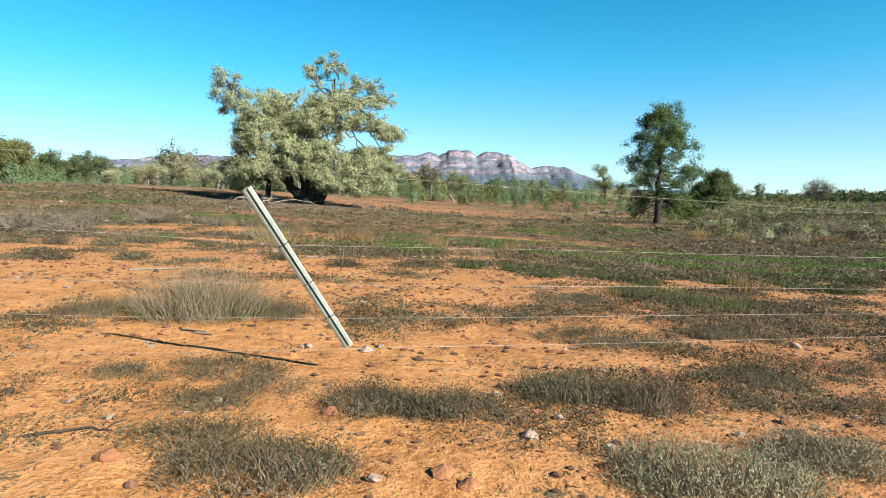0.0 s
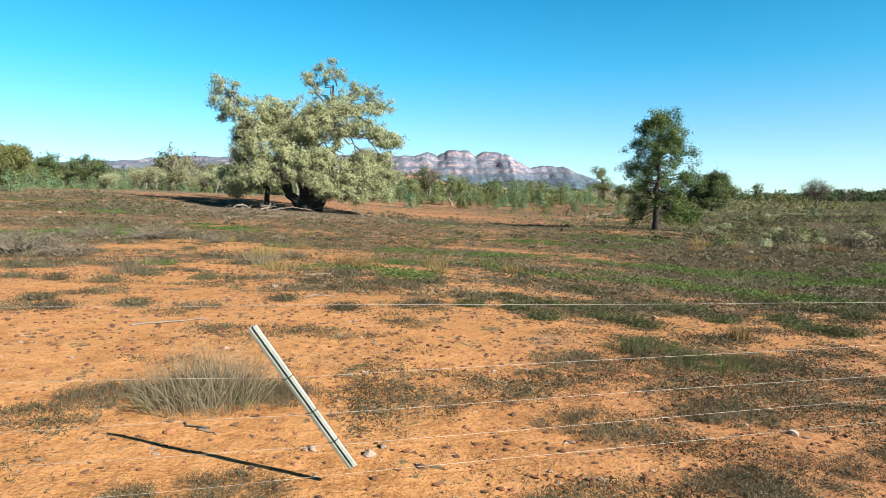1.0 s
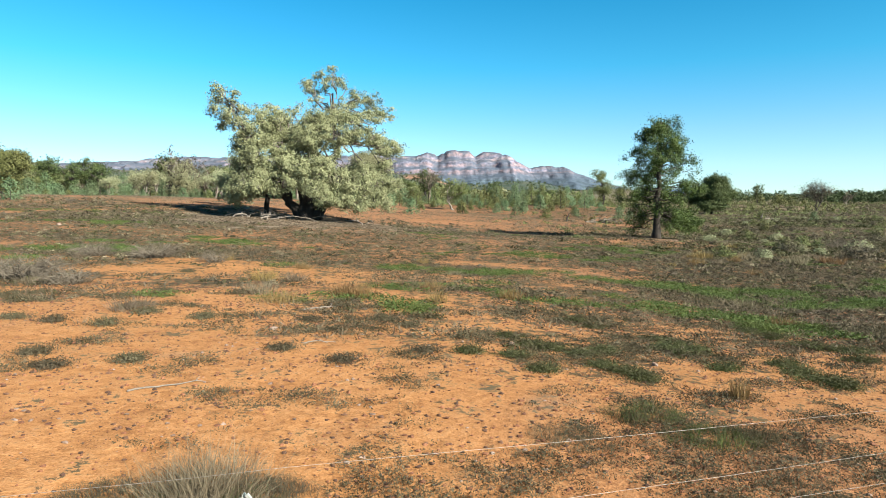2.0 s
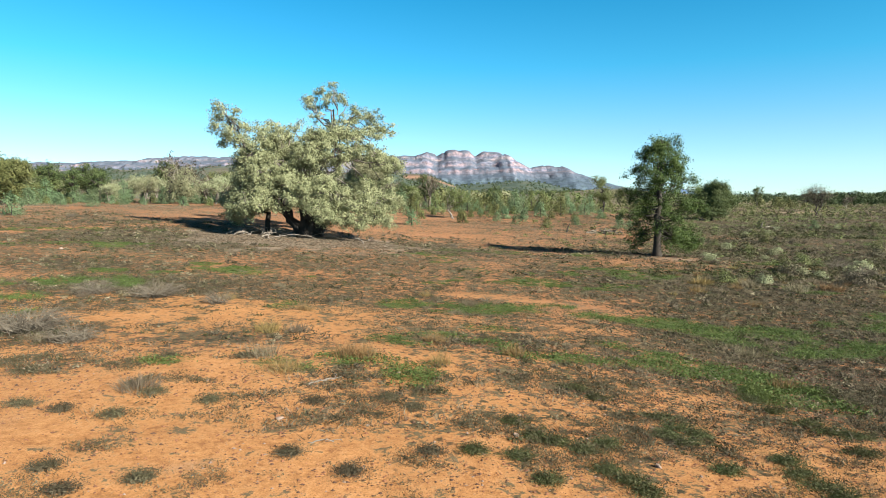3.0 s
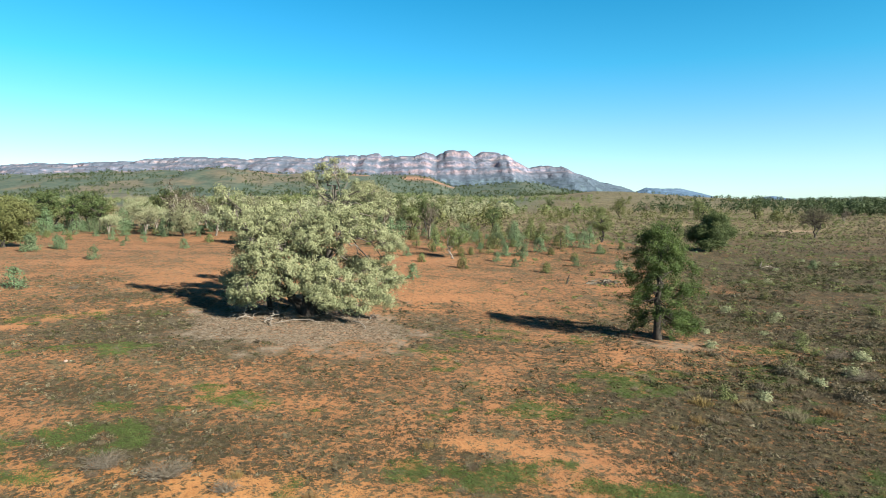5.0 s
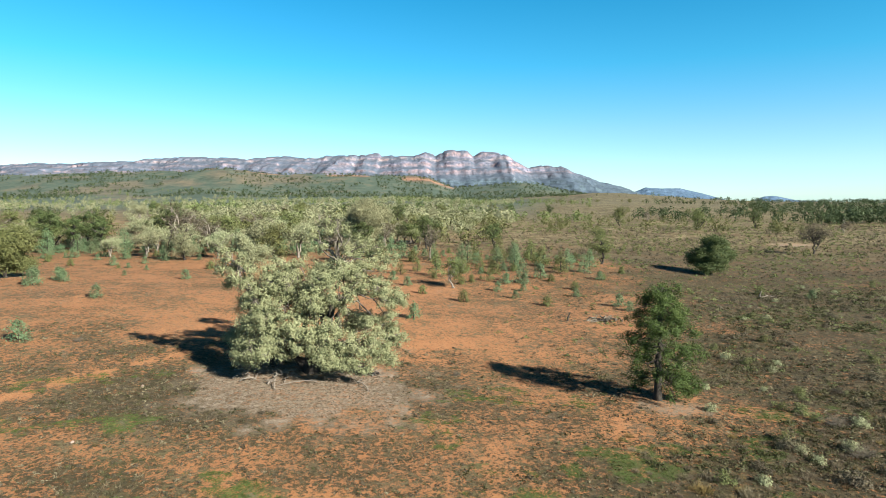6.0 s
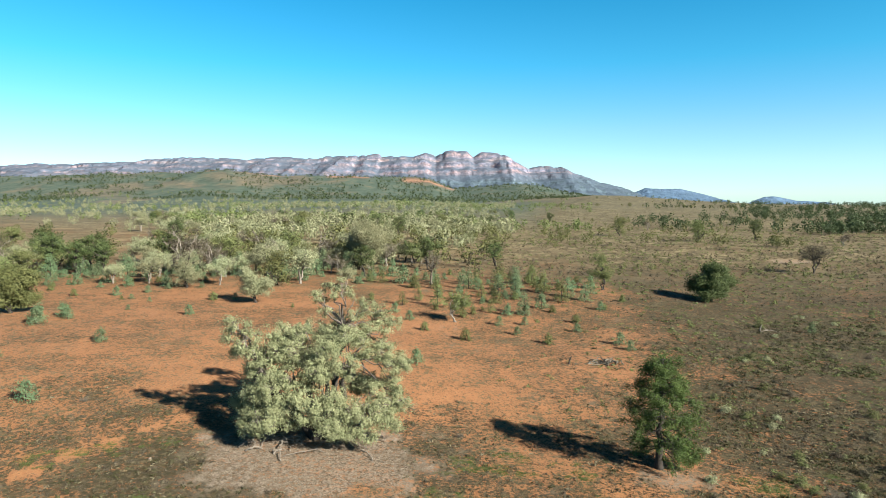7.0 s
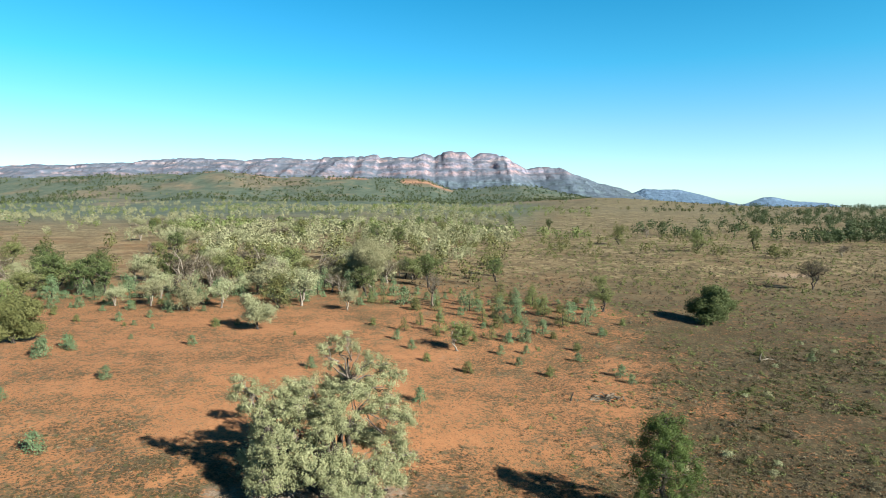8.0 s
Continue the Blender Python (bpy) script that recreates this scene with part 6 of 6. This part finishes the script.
def stone(label, x, y, size, seed, mat):
    rng = np.random.default_rng(seed)
    me = rock_shape(rng, size)
    me.materials.append(mat)
    ob = new("stone", me)
    ob.location, ob.rotation_euler = (x, y, float(ground_z(x, y)) + size * 0.2), (rng.normal(0, 0.2), rng.normal(0, 0.2), rng.uniform(0, 6.3))
    return tagged(ob, label, "stone", "stones by the fence")


for k, (label, x, y, s, mat) in enumerate([
        ("orange angular stone on sand", -0.01, 2.2, 0.036, RED_STONE), ("pale grey angular stone on sand", 0.69, 2.06, 0.034, STONE), ("pale grey angular stone on sand", 0.83, 2.27, 0.032, STONE), ("brown angular stone on sand", 0.4, 1.72, 0.04, RED_STONE),
        ("pale angular stone on sand", 0.21, 1.68, 0.026, STONE), ("pale flat stone on sand", -0.57, 1.75, 0.042, RED_STONE), ("white stone on herb mat", 2.57, 3.74, 0.045, STONE), ("pale stone below the dropper", 0.0, 3.18, 0.045, STONE),
        ("orange stone beside the tussock", -1.14, 3.39, 0.04, RED_STONE), ("pale stone on red earth", -22.4, 36.5, 0.17, STONE), ("pale stone on red earth", -22.9, 46.4, 0.17, STONE), ("small pale stone on sand", 0.06, 3.3, 0.03, STONE),
        ("brown angular stone on sand", 0.47, 1.66, 0.035, RED_STONE), ("small pale stone on sand", -0.31, 3.22, 0.03, STONE), ("small pale stone on sand", 0.95, 2.0, 0.024, STONE), ("pale angular stone on sand", 0.62, 2.5, 0.03, STONE),
        ("brown angular stone on sand", 1.7, 2.3, 0.032, RED_STONE), ("small pale stone on sand", 1.45, 2.15, 0.022, STONE), ("pale angular stone on sand", -0.45, 2.3, 0.03, STONE), ("pale flat stone on sand", -0.75, 2.1, 0.022, STONE), ("small pale stone on sand", 3.4, 8.6, 0.06, STONE), ("small pale stone on sand", 1.5, 9.6, 0.06, STONE), ("small pale stone on sand", -2.3, 9.8, 0.07, STONE)]):
    stone(label, x, y, s, 200 + k, mat)


def pebbles():
    ico = bmesh.new()
    bmesh.ops.create_icosphere(ico, subdivisions=1, radius=1)
    ico.verts.ensure_lookup_table()
    bv = np.array([v.co for v in ico.verts])
    bf = np.array([[v.index for v in f.verts] for f in ico.faces])
    ico.free()
    ov = np.array([(1, 0, 0), (0, 1, 0), (-1, 0, 0), (0, -1, 0), (0, 0, 1)], float)
    of = np.array([(0, 1, 4), (1, 2, 4), (2, 3, 4), (3, 0, 4)])
    x, y, rng = spots(60000, 0.9, 17, 91, 0.78, 0.6, 0.75)
    keep = fbm(x / 1.1, y / 1.1, 3, 92) + 0.2 * rng.normal(size=len(x)) + 0.16 * smooth(0.2, 2, x) > 0.52
    x, y = x[keep], y[keep]
    s = (0.0035 + 0.013 * rng.uniform(0, 1, len(x)) ** 6) * (1 + y / 9)
    pick = rng.uniform(size=len(x))
    for label, sel, mat in (("red-brown clods and pebbles on the sand", pick < 0.5, RED_STONE), ("dark clods of earth on the sand", (pick >= 0.5) & (pick < 0.92), CLOD), ("pale pebbles on the sand", pick >= 0.92, STONE)):
        sh = Shape()
        for near, pv, pf in (((s > 0.0105) & (y < 7), bv, bf), ((s <= 0.0105) | (y >= 7), ov, of)):
            q = np.flatnonzero(sel & near)
            n = len(q)
            jitter = 1 + 0.28 * rng.normal(size=(n, len(pv), 1))
            v = pv[None] * jitter * s[q][:, None, None] * np.array([1.1, 0.9, 0.65]) + on_ground(x[q], y[q])[:, None] + np.array([0, 0, 0.15]) * s[q][:, None, None]
            sh.add(v.reshape(-1, 3), None, (np.arange(n)[:, None, None] * len(pv) + pf[None]).reshape(-1, 3))
        stuff("pebbles", label, "stones", sh, mat)


pebbles()
